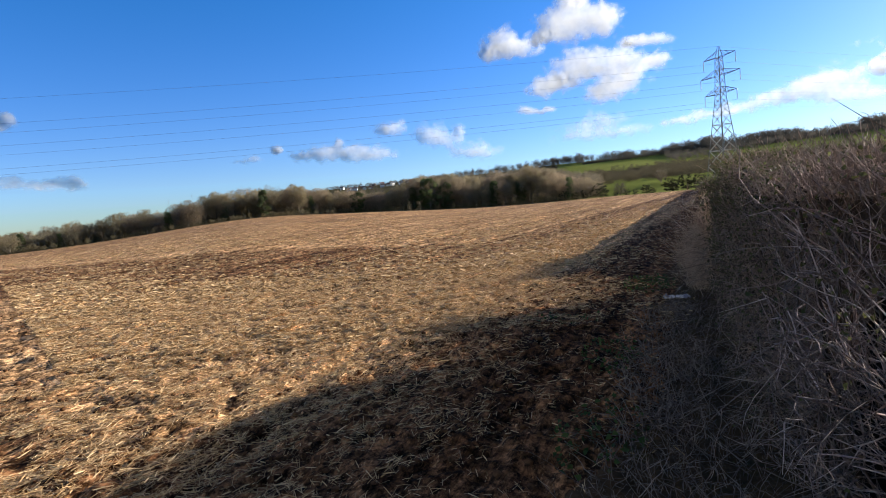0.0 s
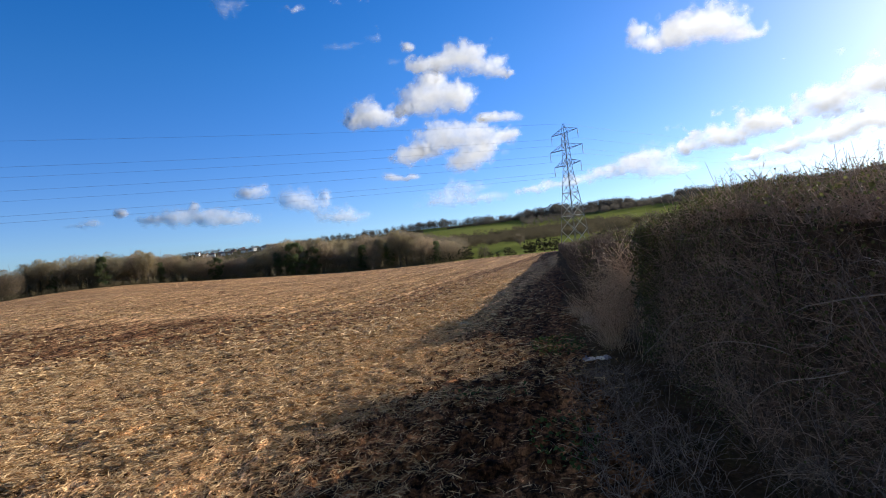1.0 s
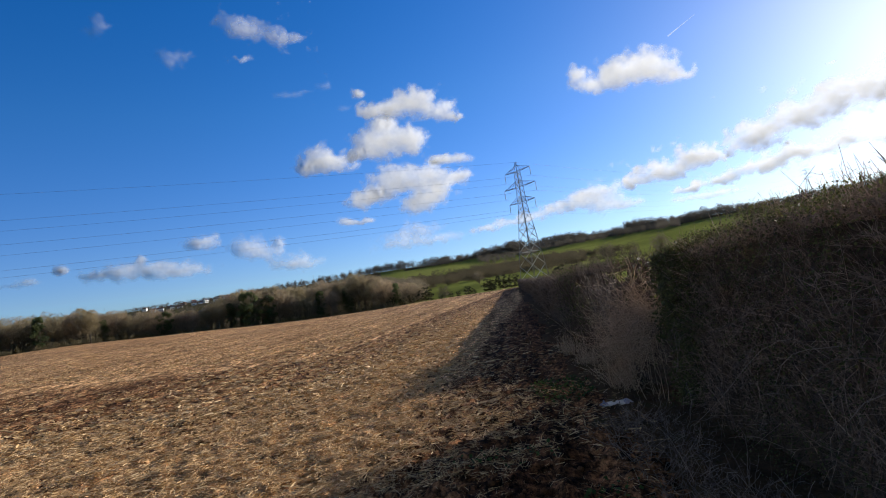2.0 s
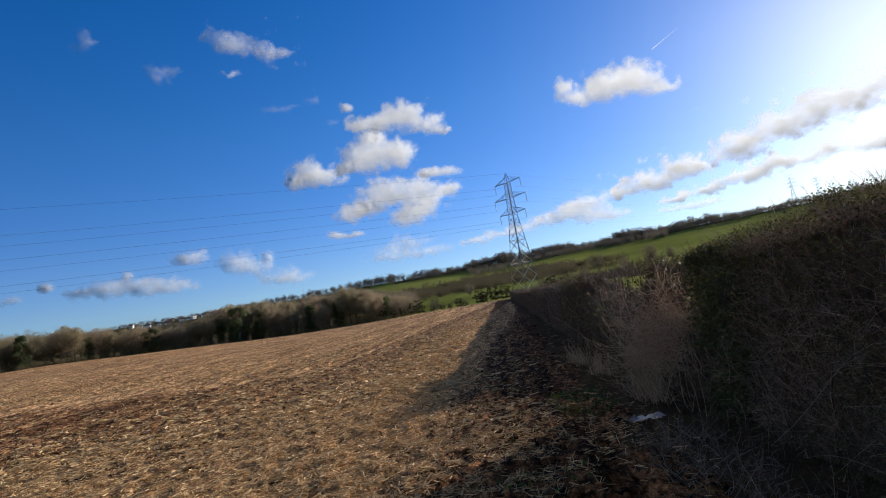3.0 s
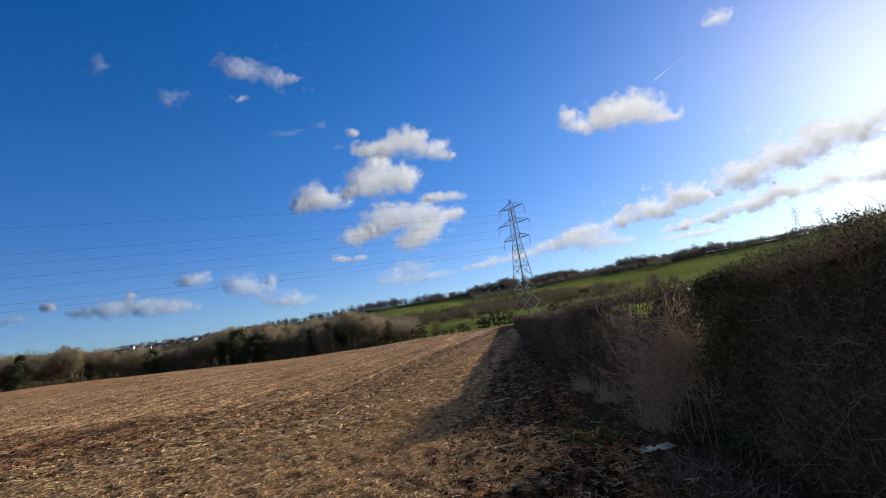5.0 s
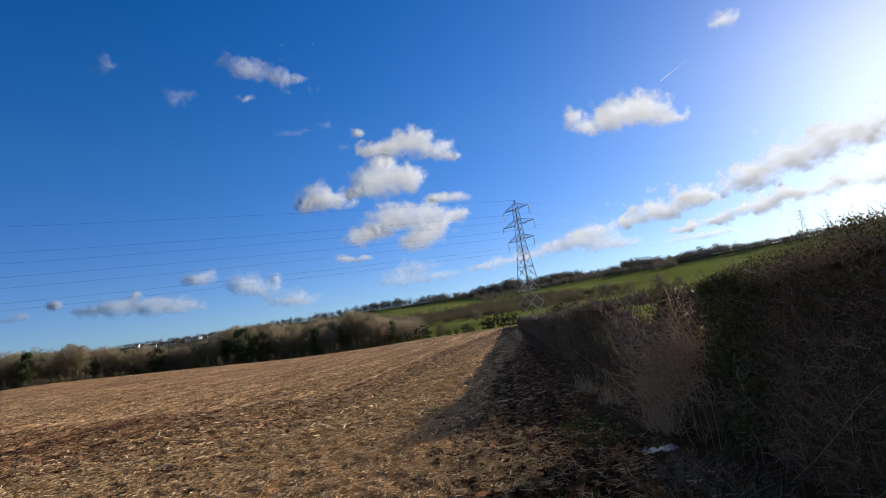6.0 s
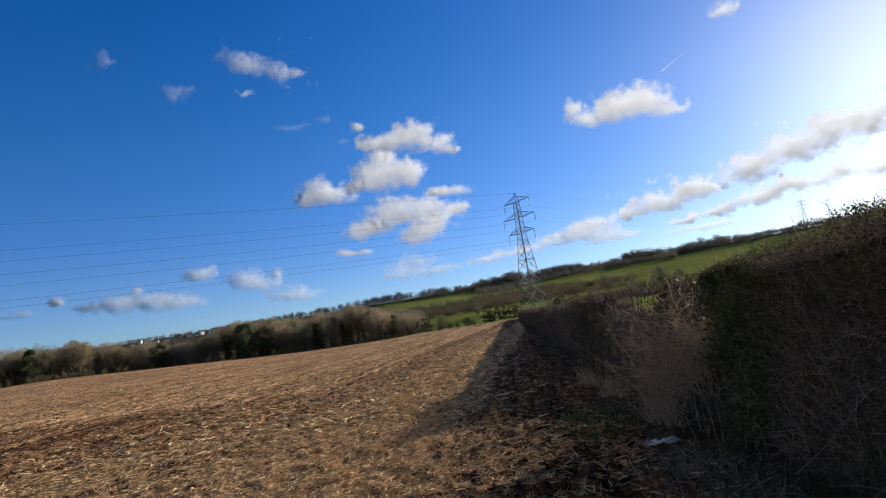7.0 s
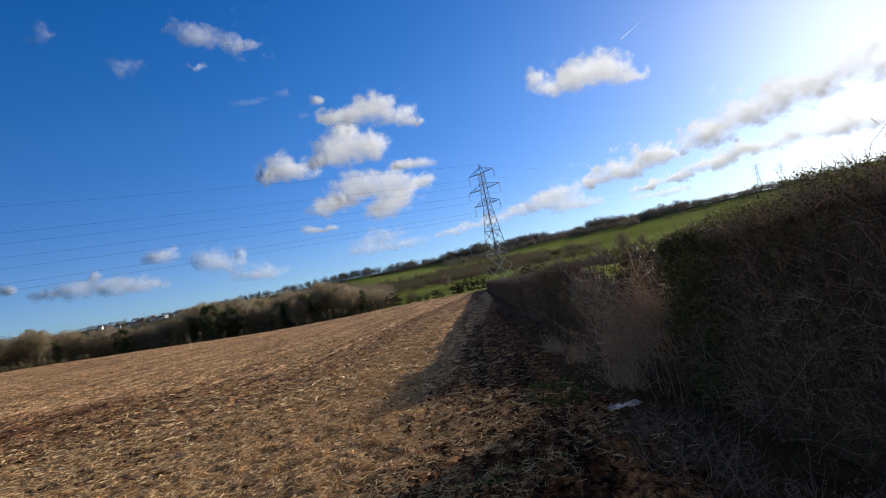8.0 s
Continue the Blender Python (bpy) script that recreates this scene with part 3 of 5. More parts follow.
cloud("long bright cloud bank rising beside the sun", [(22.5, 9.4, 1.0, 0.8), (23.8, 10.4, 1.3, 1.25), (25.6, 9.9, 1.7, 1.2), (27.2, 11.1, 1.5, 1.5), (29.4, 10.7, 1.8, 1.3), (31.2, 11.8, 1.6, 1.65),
      (33.4, 11.1, 1.7, 1.4), (35.4, 12.0, 1.6, 1.6), (37.8, 11.3, 1.75, 1.5)], 0.0, 28, 0.85, mat=SHADED_CLOUD)
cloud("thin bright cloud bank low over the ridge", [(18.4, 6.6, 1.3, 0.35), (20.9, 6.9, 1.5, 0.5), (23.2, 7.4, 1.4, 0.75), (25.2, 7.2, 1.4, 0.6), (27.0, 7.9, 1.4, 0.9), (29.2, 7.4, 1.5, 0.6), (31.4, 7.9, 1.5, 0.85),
      (33.6, 7.3, 1.5, 0.65), (35.4, 7.5, 1.3, 0.8), (37.2, 7.0, 1.4, 0.6)], 0.0, 24, 0.85, mat=SHADED_CLOUD)
cloud(WISP, [(19.0, 5.7, 2.12, 0.41), (21.4, 5.6, 1.58, 0.35)], 0.0, 27, 0.5, 0.7)

# unseen clouds, added round and overhead to whiten the light in the shade
sky_rng = random.Random(12)
for k in range(80):
    a, e = sky_rng.uniform(58, 285), sky_rng.uniform(6, 60)
    wide, high = sky_rng.uniform(4, 9) / math.cos(radians(e)), sky_rng.uniform(2.2, 4.2)
    cloud(HEAP, [(a + sky_rng.uniform(-0.9, 0.9) * wide, e + sky_rng.uniform(-0.5, 0.5) * high, wide * sky_rng.uniform(0.5, 0.9), high * sky_rng.uniform(0.6, 1.0))
                 for _ in range(4)], 0.0, 100 + k, 0.5, 2.0, 0.8, mat=FILL_CLOUD)["kind"] = "structure"
# more unseen ones overhead, added for the same fill
for k in range(44):
    a, e = sky_rng.uniform(0, 360), sky_rng.uniform(52, 84)
    wide, high = sky_rng.uniform(4, 8) / math.cos(radians(e)), sky_rng.uniform(3, 5)
    cloud(HEAP, [(a + sky_rng.uniform(-0.9, 0.9) * wide, e + sky_rng.uniform(-0.5, 0.5) * high, wide * sky_rng.uniform(0.5, 0.9), high * sky_rng.uniform(0.6, 1.0))
                 for _ in range(4)], 0.0, 200 + k, 0.5, 2.0, 1.0)["kind"] = "structure"


def contrail():
    a = np.radians(np.linspace(19.1, 21.8, 9))
    e = np.radians(np.linspace(20.8, 21.9, 9))
    P = 4200 * np.stack([np.sin(a) * np.cos(e), np.cos(a) * np.cos(e), np.sin(e)], -1)
    w = np.linspace(4.0, 1.2, 9)[:, None] * unit(np.cross(unit(P), np.gradient(P, axis=0)))
    v = np.stack([P - w, P + w], 1).reshape(-1, 3)
    i = np.arange(8) * 2
    me = mesh_from("contrail", v, np.stack([i, i + 2, i + 3, i + 1], -1), True)
    at = me.attributes.new("vapour", 'FLOAT', 'POINT')
    at.data.foreach_set("value", np.full(len(v), 0.34, np.float32))
    me.materials.append(CLOUD)
    tagged(new("contrail", me), "thin white vapour trail of an aircraft", "contrail")


contrail()


# ---------------------------------------------------------------- pylons and their cables
def beam(bm, a, b, w):
    """An angle-iron member between two points."""
    a, b = Vector(a), Vector(b)
    d = (b - a).normalized()
    s = d.orthogonal().normalized()
    t = d.cross(s)
    ring = [(s + t) * w / 2, (-s + t) * w / 2, (-s - t) * w / 2, (s - t) * w / 2]
    va, vb = [bm.verts.new(a + r) for r in ring], [bm.verts.new(b + r) for r in ring]
    for i in range(4):
        bm.faces.new((va[i], va[i - 1], vb[i - 1], vb[i]))
    bm.faces.new(va)
    bm.faces.new(vb[::-1])


ARMS = [(17.4, 3.9), (20.9, 4.8), (24.5, 3.9)]
PYLON_H = 26.6
HANG = 2.1


def half_width(z):
    return float(np.interp(z, [0, 6, 16.5, 24.5, 26.6], [2.25, 1.75, 0.72, 0.48, 0.10]))


def pylon(m, label, thick=1.0):
    ob = empty("pylon", m, label, "pylon", "pylons of one power line")
    corners = [(1, 1), (-1, 1), (-1, -1), (1, -1)]
    levels = [0, 3.2, 6.2, 8.9, 11.3, 13.4, 15.2, 16.6, 17.9, 19.2, 20.6, 22.0, 23.3, 24.5, 26.6]
    for cx, cy in corners:
        zs = [-0.6] + levels[1:]
        v, f = tubes([[(cx * half_width(z), cy * half_width(z), z) for z in zs]], [[thick * (0.105 if z < 16 else 0.072) for z in zs]], 4)
        mesh_part("leg", mesh_from("leg", v, f), STEEL, ob)
    for i in range(4):
        (ax, ay), (bx, by) = corners[i], corners[(i + 1) % 4]
        for n, (z0, z1) in enumerate(zip(levels[:-2], levels[1:-1])):
            w0, w1 = half_width(z0), half_width(z1)
            t = (0.095 if z0 < 9 else 0.07) * thick
            ends = [((ax * w0, ay * w0, z0), (bx * w1, by * w1, z1)), ((bx * w0, by * w0, z0), (ax * w1, ay * w1, z1))]
            if n in (1, 3, 5, 7, 10, 12):
                ends.append(((ax * w1, ay * w1, z1), (bx * w1, by * w1, z1)))
            for a, b in ends:
                bm = bmesh.new()
                beam(bm, a, b, t)
                part("brace", bm, BRACE_STEEL, ob)
    for z, reach in ARMS:
        for side in (1, -1):
            bm = bmesh.new()
            w = half_width(z)
            tip = (side * reach, 0, z + 0.15)
            for c in (1, -1):
                beam(bm, (side * w, c * w, z), tip, 0.085 * thick)
                wt = half_width(z + 1.3)
                beam(bm, (side * wt, c * wt, z + 1.3), tip, 0.065 * thick)
                for u in (0.3, 0.6):
                    p = Vector((side * w, c * w, z)).lerp(Vector(tip), u)
                    q = Vector((side * wt, c * wt, z + 1.3)).lerp(Vector(tip), u - 0.25)
                    beam(bm, p, q, 0.05 * thick)
            for u in (0.35, 0.7):
                p = Vector((side * w, w, z)).lerp(Vector(tip), u)
                q = Vector((side * w, -w, z)).lerp(Vector(tip), u)
                beam(bm, p, q, 0.05 * thick)
            arm = part("crossarm", bm, STEEL, ob)
            prof = [(0, 0.03)]
            for k in range(10):
                zz = -0.2 - k * 0.16
                prof += [(zz, 0.05), (zz - 0.04, 0.13), (zz - 0.09, 0.05)]
            prof += [(-HANG, 0.04)]
            P = np.array([[(side * reach, 0, z + 0.15 + p[0]) for p in prof]])
            v, f = tubes(P, np.array([[p[1] * thick for p in prof]]), 8)
            mesh_part("insulator", mesh_from("insulator", v, f), GLASSY, arm, "string of pale porcelain insulator discs")
    return ob


def place(az, r, turn=0.0, sink=0.0, scale=1.0):
    x, y = r * math.sin(radians(az)), r * math.cos(radians(az))
    return Matrix.Translation((x, y, float(land(x, y)) - sink)) @ Matrix.Rotation(radians(turn), 4, 'Z') @ Matrix.Scale(scale, 4)


TOWERS = []
near_m = Matrix.Translation((5.6, 122, 2.4)) @ Matrix.Rotation(radians(-45), 4, 'Z')
near_pylon = pylon(near_m, "tall grey lattice steel pylon beyond the end of the hedge", 0.85)
near_m = near_pylon.matrix_world.copy()
left_m = Matrix.Translation((-243, -46, float(land(-243, -46)))) @ Matrix.Rotation(radians(-56), 4, 'Z')
far_1 = place(27.8, 590, -33)
far_2 = place(29.65, 700, -33, 0, 1.0)
far_3 = place(30.7, 1050, -33, 0, 1.0)
far_4 = place(31.8, 1240, -33, 0, 1.0)
for m in (left_m, far_1, far_2, far_3, far_4):
    TOWERS.append(copy_thing(near_pylon, m))
    TOWERS[-1]["label"] = "grey lattice steel pylon of the same power line"


def span(m0, m1, sag, radius):
    """Six conductors and the earth wire between two pylons, each a thing of its own."""
    hooks = [(s * reach, 0, z + 0.15 - HANG) for z, reach in ARMS for s in (1, -1)] + [(0, 0, PYLON_H)]
    for h in hooks:
        a, b = m0 @ Vector(h), m1 @ Vector(h)
        u = np.linspace(0, 1, 41)
        P = np.array(a)[None] * (1 - u[:, None]) + np.array(b)[None] * u[:, None]
        P[:, 2] -= sag * 4 * u * (1 - u) * (0.8 if h[2] == PYLON_H else 1.0)
        v, f = tubes(P[None], np.full((1, 41), radius), 5)
        me = mesh_from("power_cable", v, f, True)
        tagged(mesh_part("power_cable", me, CABLE), "dark overhead power conductor slung between pylons", "cable", "overhead cables")


span(near_m, left_m, 4.0, 0.014)
span(near_m, far_1, 7.0, 0.012)


# ---------------------------------------------------------------- trees
def skeleton_tree(h, spread, seed, limbs=9, fork=0.28):
    """Trunk and limbs of a winter tree as polylines, and the ends where twigs sprout."""
    global rng
    rng = np.random.default_rng(seed)
    trunk = np.array([[(0.02 * h * math.sin(3 * s + seed) * s, 0.02 * h * math.cos(2 * s + seed) * s, (s * 0.62 - 0.03) * h) for s in np.linspace(0, 1, 7)]])
    tr = np.linspace(0.030, 0.011, 7)[None] * h
    u = rng.uniform(fork, 1.0, (1, limbs))
    p, _ = along(trunk, u)
    ang = rng.uniform(0, 2 * math.pi, limbs)
    way = np.stack([np.cos(ang), np.sin(ang), rng.uniform(0.45, 1.6, limbs)], -1)
    L = rng.uniform(0.26, 0.42, limbs) * h * np.where(way[:, 2] > 1, 1.0, spread)
    limb = shoots(p[0], way, L, 5, 0.16, 0.12)
    lr = np.linspace(0.011, 0.004, 5)[None] * h * rng.uniform(0.8, 1.2, (limbs, 1))
    q, d = along(limb, rng.uniform(0.25, 1.0, (limbs, 6)))
    q, d = q.reshape(-1, 3), d.reshape(-1, 3)
    way = unit(d) * 0.7 + rng.normal(0, 0.6, q.shape) + np.array([0, 0, 0.35])
    br = shoots(q, way, rng.uniform(0.12, 0.22, len(q)) * h, 4, 0.2, 0.1)
    brr = np.linspace(0.0045, 0.0016, 4)[None] * h * np.ones((len(q), 1))
    wood = join(tubes(trunk, tr, 5), tubes(limb, lr, 3), tubes(br, brr, 3))
    return wood, np.concatenate([br, limb[:, 1:]], 0), h


def twig_crown(br, h, per, width, length):
    """Fine twigs round the branches, as thin three-sided shoots."""
    q, d = along(br, rng.uniform(0.15, 1.0, (len(br), per)))
    q, d = q.reshape(-1, 3), d.reshape(-1, 3)
    way = d * 0.6 + rng.normal(0, 0.65, q.shape) + np.array([0, 0, 0.3])
    P = shoots(q, way, rng.uniform(0.5, 1.2, len(q)) * length * h, 3, 0.18, 0.08)
    R = np.array([[1.0, 0.7, 0.25]]) * width * rng.uniform(0.7, 1.3, (len(q), 1))
    return tubes(P, R, 3)


def bare_tree(h, seed, crown, label, spread=1.0, limbs=10, per=6, fork=0.28, width=0.034, low=0.30):
    """A winter tree: trunk and limbs, and a rounded crown of fine twigs that gathers in lobes at the branch ends."""
    ob = empty("tree", Matrix.Identity(4), label, "tree", "trees along the field edge")
    wood, br, h = skeleton_tree(h, spread, seed, limbs, fork)
    mesh_part("trunk", mesh_from("trunk", *wood), BARK, ob)
    lobes = 34
    d = unit(rng.normal(0, 1, (lobes, 3)))
    mid, half = (low + 1.0) / 2, (1.0 - low) / 2
    centre = np.array([0, 0, mid * h]) + d * np.array([0.30 * spread, 0.30 * spread, half * 0.80]) * h * rng.uniform(0.45, 1.0, (lobes, 1)) ** 0.6
    count = 5200
    k = rng.integers(0, lobes, count)
    out = unit(rng.normal(0, 1, (count, 3)) + np.array([0, 0, 0.25]))
    q = centre[k] + out * (rng.uniform(0.085, 0.15, (lobes, 1))[k] * rng.uniform(0.4, 1.0, (count, 1)) ** 0.5) * h
    fuzz = sprays(q, out * 0.8 + rng.normal(0, 0.5, q.shape) + np.array([0, 0, 0.35]), rng.uniform(0.5, 1.3, count) * 0.040 * h, np.full(count, 0.0085 * h))
    mesh_part("crown", mesh_from("crown", *join(to_tris(*twig_crown(br, h, max(2, per // 2), width * 0.8, 0.06)), fuzz)), crown, ob)
    return ob


def leafy_tree(h, seed, label, spread=1.0, count=5200, leaf=0.30, crown=None, wide=0.30):
    ob = empty("tree", Matrix.Identity(4), label, "tree", "trees along the field edge")
    wood, br, h = skeleton_tree(h, spread, seed, 12, 0.12)
    mesh_part("trunk", mesh_from("trunk", *wood), BARK, ob)
    clumps = 46
    zc = rng.uniform(0.10, 0.97, clumps)
    rad = wide * h * np.sin(np.clip((zc - 0.02) / 1.0, 0.05, 0.97) * math.pi) ** 0.55 * rng.uniform(0.35, 1.0, clumps)
    a = rng.uniform(0, 2 * math.pi, clumps)
    centre = np.stack([rad * np.cos(a), rad * np.sin(a), zc * h], -1)
    pick = rng.integers(0, clumps, count)
    off = unit(rng.normal(0, 1, (count, 3))) * rng.uniform(0.55, 1.0, (count, 1)) * rng.uniform(0.05, 0.115, (clumps, 1))[pick] * h
    off[:, 2] *= 0.75
    mesh_part("crown", mesh_from("crown", *leaves(centre[pick] + off, rng.uniform(0.6, 1.2, count) * leaf, 0.6, unit(off))), crown or EVERGREEN, ob)
    return ob


BARE = "bare brown winter tree at the field edge"
models = [
    bare_tree(10, 101, CROWN, BARE, 1.0),
    bare_tree(10, 102, CROWN, BARE, 1.15, 12),
    bare_tree(10, 103, OLIVE, "bare olive-brown winter tree at the field edge", 1.0, 11),
    bare_tree(10, 104, OLIVE, "bare olive-brown winter tree at the field edge", 0.85, 10, 6),
    bare_tree(10, 105, CROWN, "broad bare bushy tree forking near the ground", 1.3, 16, 5, 0.06, low=0.05),
    bare_tree(10, 106, OLIVE, "broad bare bushy tree forking near the ground", 1.25, 16, 5, 0.05, low=0.05),
]
ivy_tree = leafy_tree(10, 111, "dark ivy-clad tree standing at the field edge", 0.8, 3600, 0.34, None, 0.20)
holly = leafy_tree(10, 112, "big dark green evergreen tree among bare trees", 1.1, 9000, 0.30, None, 0.36)
shrub = leafy_tree(10, 113, "dark rounded evergreen shrub on the field boundary", 1.3, 5200, 0.28, SHRUB_LEAF, 0.50)
bush = bare_tree(10, 107, HILL_CROWN, "bare round brown bush on the green slope", 1.45, 22, 5, 0.05, low=0.02)
keep_at = {}


def put_tree(model, x, y, h, turn, sink=0.15):
    m = Matrix.Translation((x, y, float(land(x, y)) - sink)) @ Matrix.Rotation(turn, 4, 'Z')
    if model not in keep_at:
        keep_at[model] = True
        model.matrix_world = m
        model.scale = (h / 10,) * 3
        return model
    ob = copy_thing(model, m)
    ob.scale = (h / 10,) * 3
    return ob


WOOD_AZ = [-75, -62, -53, -47, -41, -37, -31, -27, -22, -16, -13, -10, -8]
WOOD_H = [6.0, 5.8, 6.6, 8.8, 9.6, 7.6, 7.2, 11.5, 11.0, 11.4, 9.4, 6.6, 3.8]
pick = random.Random(5)


def edge_r(az):
    return float(np.interp(az, EDGE_AZ, EDGE_R))


for row, (gap, back) in enumerate(((0.85, 4), (0.9, 11), (1.0, 19))):
    az = -76.0 + row * 0.6
    while az < -9.0:
        r = edge_r(az) + back + pick.uniform(-2.5, 3)
        h = float(np.interp(az, WOOD_AZ, WOOD_H)) * pick.uniform(0.72, 1.08) * (1.0 + 0.05 * row)
        x, y = r * math.sin(radians(az)), r * math.cos(radians(az))
        if row == 0 and pick.random() < 0.16:
            put_tree(ivy_tree, x, y, h * 0.8, pick.uniform(0, 6.28))
        else:
            put_tree(pick.choice(models if row else models[2:]), x, y, h, pick.uniform(0, 6.28))
        az += gap * pick.uniform(0.7, 1.35) * (1.5 if az > -32 and row == 0 else 1.0)

# the big evergreens among the bare trees
for az, back, h in ((-26.6, 0, 10.0), (-24.9, 4, 9.0), (-34.2, 2, 6.5)):
    r = edge_r(az) + back
    put_tree(holly, r * math.sin(radians(az)), r * math.cos(radians(az)), h, pick.uniform(0, 6.28))
# low dark shrubs and stubs of hedge along the far boundary
for az, back, h in ((-12.6, 0, 3.2), (-11.4, 1, 2.6), (-10.4, 0, 3.0), (-9.2, 2, 4.6), (-8.6, 1, 3.6), (-7.4, 0, 1.5), (-6.3, 0, 1.9),
                    (-5.5, 0, 1.6), (-4.5, 0, 2.6), (-3.9, 0, 1.8), (-2.3, 0, 3.7), (-1.9, 1, 3.2), (-0.7, 0, 4.2), (0.4, 0, 3.8), (5.2, 2, 4.4),
                    (6.6, 3, 4.0)):
    r = edge_r(az) + 2 + back
    put_tree(shrub, r * math.sin(radians(az)), r * math.cos(radians(az)), h, pick.uniform(0, 6.28))
for az, r, h in ((-7.0, 165, 6.0), (-3.2, 185, 6.5), (4.6, 150, 6.5), (6.0, 152, 7.0), (7.4, 160, 6.0), (8.6, 168, 6.0), (10.0, 222, 10.5), (15.0, 226, 11.0), (17.0, 235, 7.5), (12.6, 225, 6.0)):
    put_tree(bush, r * math.sin(radians(az)), r * math.cos(radians(az)), h * 0.72, pick.uniform(0, 6.28))


# ---------------------------------------------------------------- far woods and hedgerows, too many to count
def far_growth(name, label, spots, heights, material, per=90, blob=0.07, stem=0.0, wide=0.42):
    """Bare far trees: rounded crowns of a few lobes of fine sprays, one sheet of growth. stem: the share of bare trunk."""
    global rng
    rng = np.random.default_rng(len(spots))
    x, y = spots[:, 0], spots[:, 1]
    z = land(x, y) - 0.12 * heights
    n, lobes = len(spots), 7
    hh = heights[:, None, None]
    c = unit(rng.normal(0, 1, (n, lobes, 3))) * rng.uniform(0.4, 1.0, (n, lobes, 1)) * np.array([wide * 0.62, wide * 0.62, (1 - stem) * 0.31])
    k = rng.integers(0, lobes, (n, per))
    d = unit(rng.normal(0, 1, (n, per, 3)) + np.array([0, 0, 0.15]))
    size = rng.uniform(0.16, 0.27, (n, lobes))[np.arange(n)[:, None], k][..., None] * (1 - 0.4 * stem)
    q = c[np.arange(n)[:, None], k] + d * size * rng.uniform(0.5, 1.0, (n, per, 1)) ** 0.5
    q = np.stack([x, y, z], -1)[:, None] + hh * (np.array([0, 0, 0.5 + stem / 2]) + q)
    L = (heights[:, None] * blob * rng.uniform(0.6, 1.4, (n, per))).reshape(-1)
    q, d = q.reshape(-1, 3), d.reshape(-1, 3)
    crown = sprays(q, d * 0.9 + rng.normal(0, 0.6, d.shape) + np.array([0, 0, 0.2]), L * 1.3, L * 0.42)
    if stem:
        foot = np.stack([x, y, z - 0.3], -1)
        trunk = foot[:, None] + np.array([0, 0, 1.0]) * (np.array([0, 0.35, 0.75])[None, :, None] * hh) + rng.normal(0, 0.012, (n, 3, 3)) * hh
        v, f = to_tris(*tubes(trunk, np.array([[0.028, 0.022, 0.010]]) * heights[:, None], 3))
        crown = join(crown, (v, f))
    ob = mesh_part(name, mesh_from(name, *crown), material)
    return tagged(ob, label, "woodland", kind="stuff")


def polar(az, r):
    return np.stack([r * np.sin(np.radians(az)), r * np.cos(np.radians(az))], -1)


g = np.random.default_rng(21)
# the brown wood that climbs the slope behind the field edge
az = g.uniform(-30, -9, 1500)
u = g.uniform(0, 1, 1500) ** 0.9
r = np.interp(az, EDGE_AZ, EDGE_R) + 28 + u * np.interp(az, [-30, -25, -20, -13, -9], [420, 700, 640, 330, 80])
far_growth("hillside_wood", "bare brown winter wood climbing the hillside", polar(az, r), g.uniform(6.5, 12, 1500) * np.interp(az, [-14, -9], [1.0, 0.55]), HILL_CROWN, 150)
az = g.uniform(-80, -30, 700)
r = np.interp(az, EDGE_AZ, EDGE_R) + 30 + g.uniform(0, 140, 700)
far_growth("valley_wood", "bare brown winter wood beyond the field", polar(az, r), g.uniform(6, 9.5, 700) * np.interp(az, [-60, -46, -42, -38, -34], [0.55, 1.3, 1.2, 0.75, 0.7]), OLIVE, 230)
# scrub and brambles under the edge of the wood
az = np.concatenate([g.uniform(-80, -30, 420), g.uniform(-30, -11, 90)])
r = np.interp(az, EDGE_AZ, EDGE_R) + g.uniform(3, 24, 510)
far_growth("undergrowth", "brown tangled undergrowth beneath the bare trees", polar(az, r), g.uniform(2.0, 4.6, 510), SHRUB_BROWN, 150, 0.085)
az = g.uniform(-80, -9, 620)
r = np.interp(az, EDGE_AZ, EDGE_R) + g.uniform(-0.5, 4, 620)
far_growth("rough_grass_bank", "pale rough grass and low bramble along the field edge", polar(az, r), g.uniform(0.6, 1.8, 620), SHRUB_BROWN, 90, 0.12)
# the skyline trees on the ridge: single trees in a row, then closed dark wood
def ridge_spots(a0, a1, n, near, far):
    az = g.uniform(a0, a1, n)
    return az, np.interp(az, RIDGE_AZ, RIDGE_R) + g.uniform(near, far, n)


az, r = ridge_spots(-24, -6, 190, -14, 14)
far_growth("ridge_trees", "row of tall bare trees standing along the ridge", polar(az, r), g.uniform(7, 14.5, 190), FAR_CROWN, 300, 0.055, 0.10, 0.32)
az, r = ridge_spots(-38, -22, 190, -25, 30)
far_growth("ridge_wood", "dark line of bare trees along the ridge", polar(az, r), g.uniform(5, 11, 190), FAR_CROWN, 240)
az, r = ridge_spots(-8, 40, 700, -45, 20)
hh = g.uniform(8, 13.5, 700) * np.clip(1 + 0.35 * fbm(az / 2.2, az * 0 + 2.2, 2, 71), 0.55, 1.45) * np.interp(az, [-8, 16, 24, 38], [1.0, 1.0, 0.72, 0.62])
far_growth("ridge_wood", "dark line of bare trees along the ridge", polar(az, r), hh, FAR_CROWN, 260)
az, r = ridge_spots(-30, 40, 800, -25, 15)
far_growth("ridge_scrub", "dark hedge and scrub under the ridge trees", polar(az, r), g.uniform(3.0, 6.0, 800), FAR_CROWN, 130, 0.11, 0.0, 0.8)
# garden trees between the far houses
az = g.uniform(-40, -25, 560)
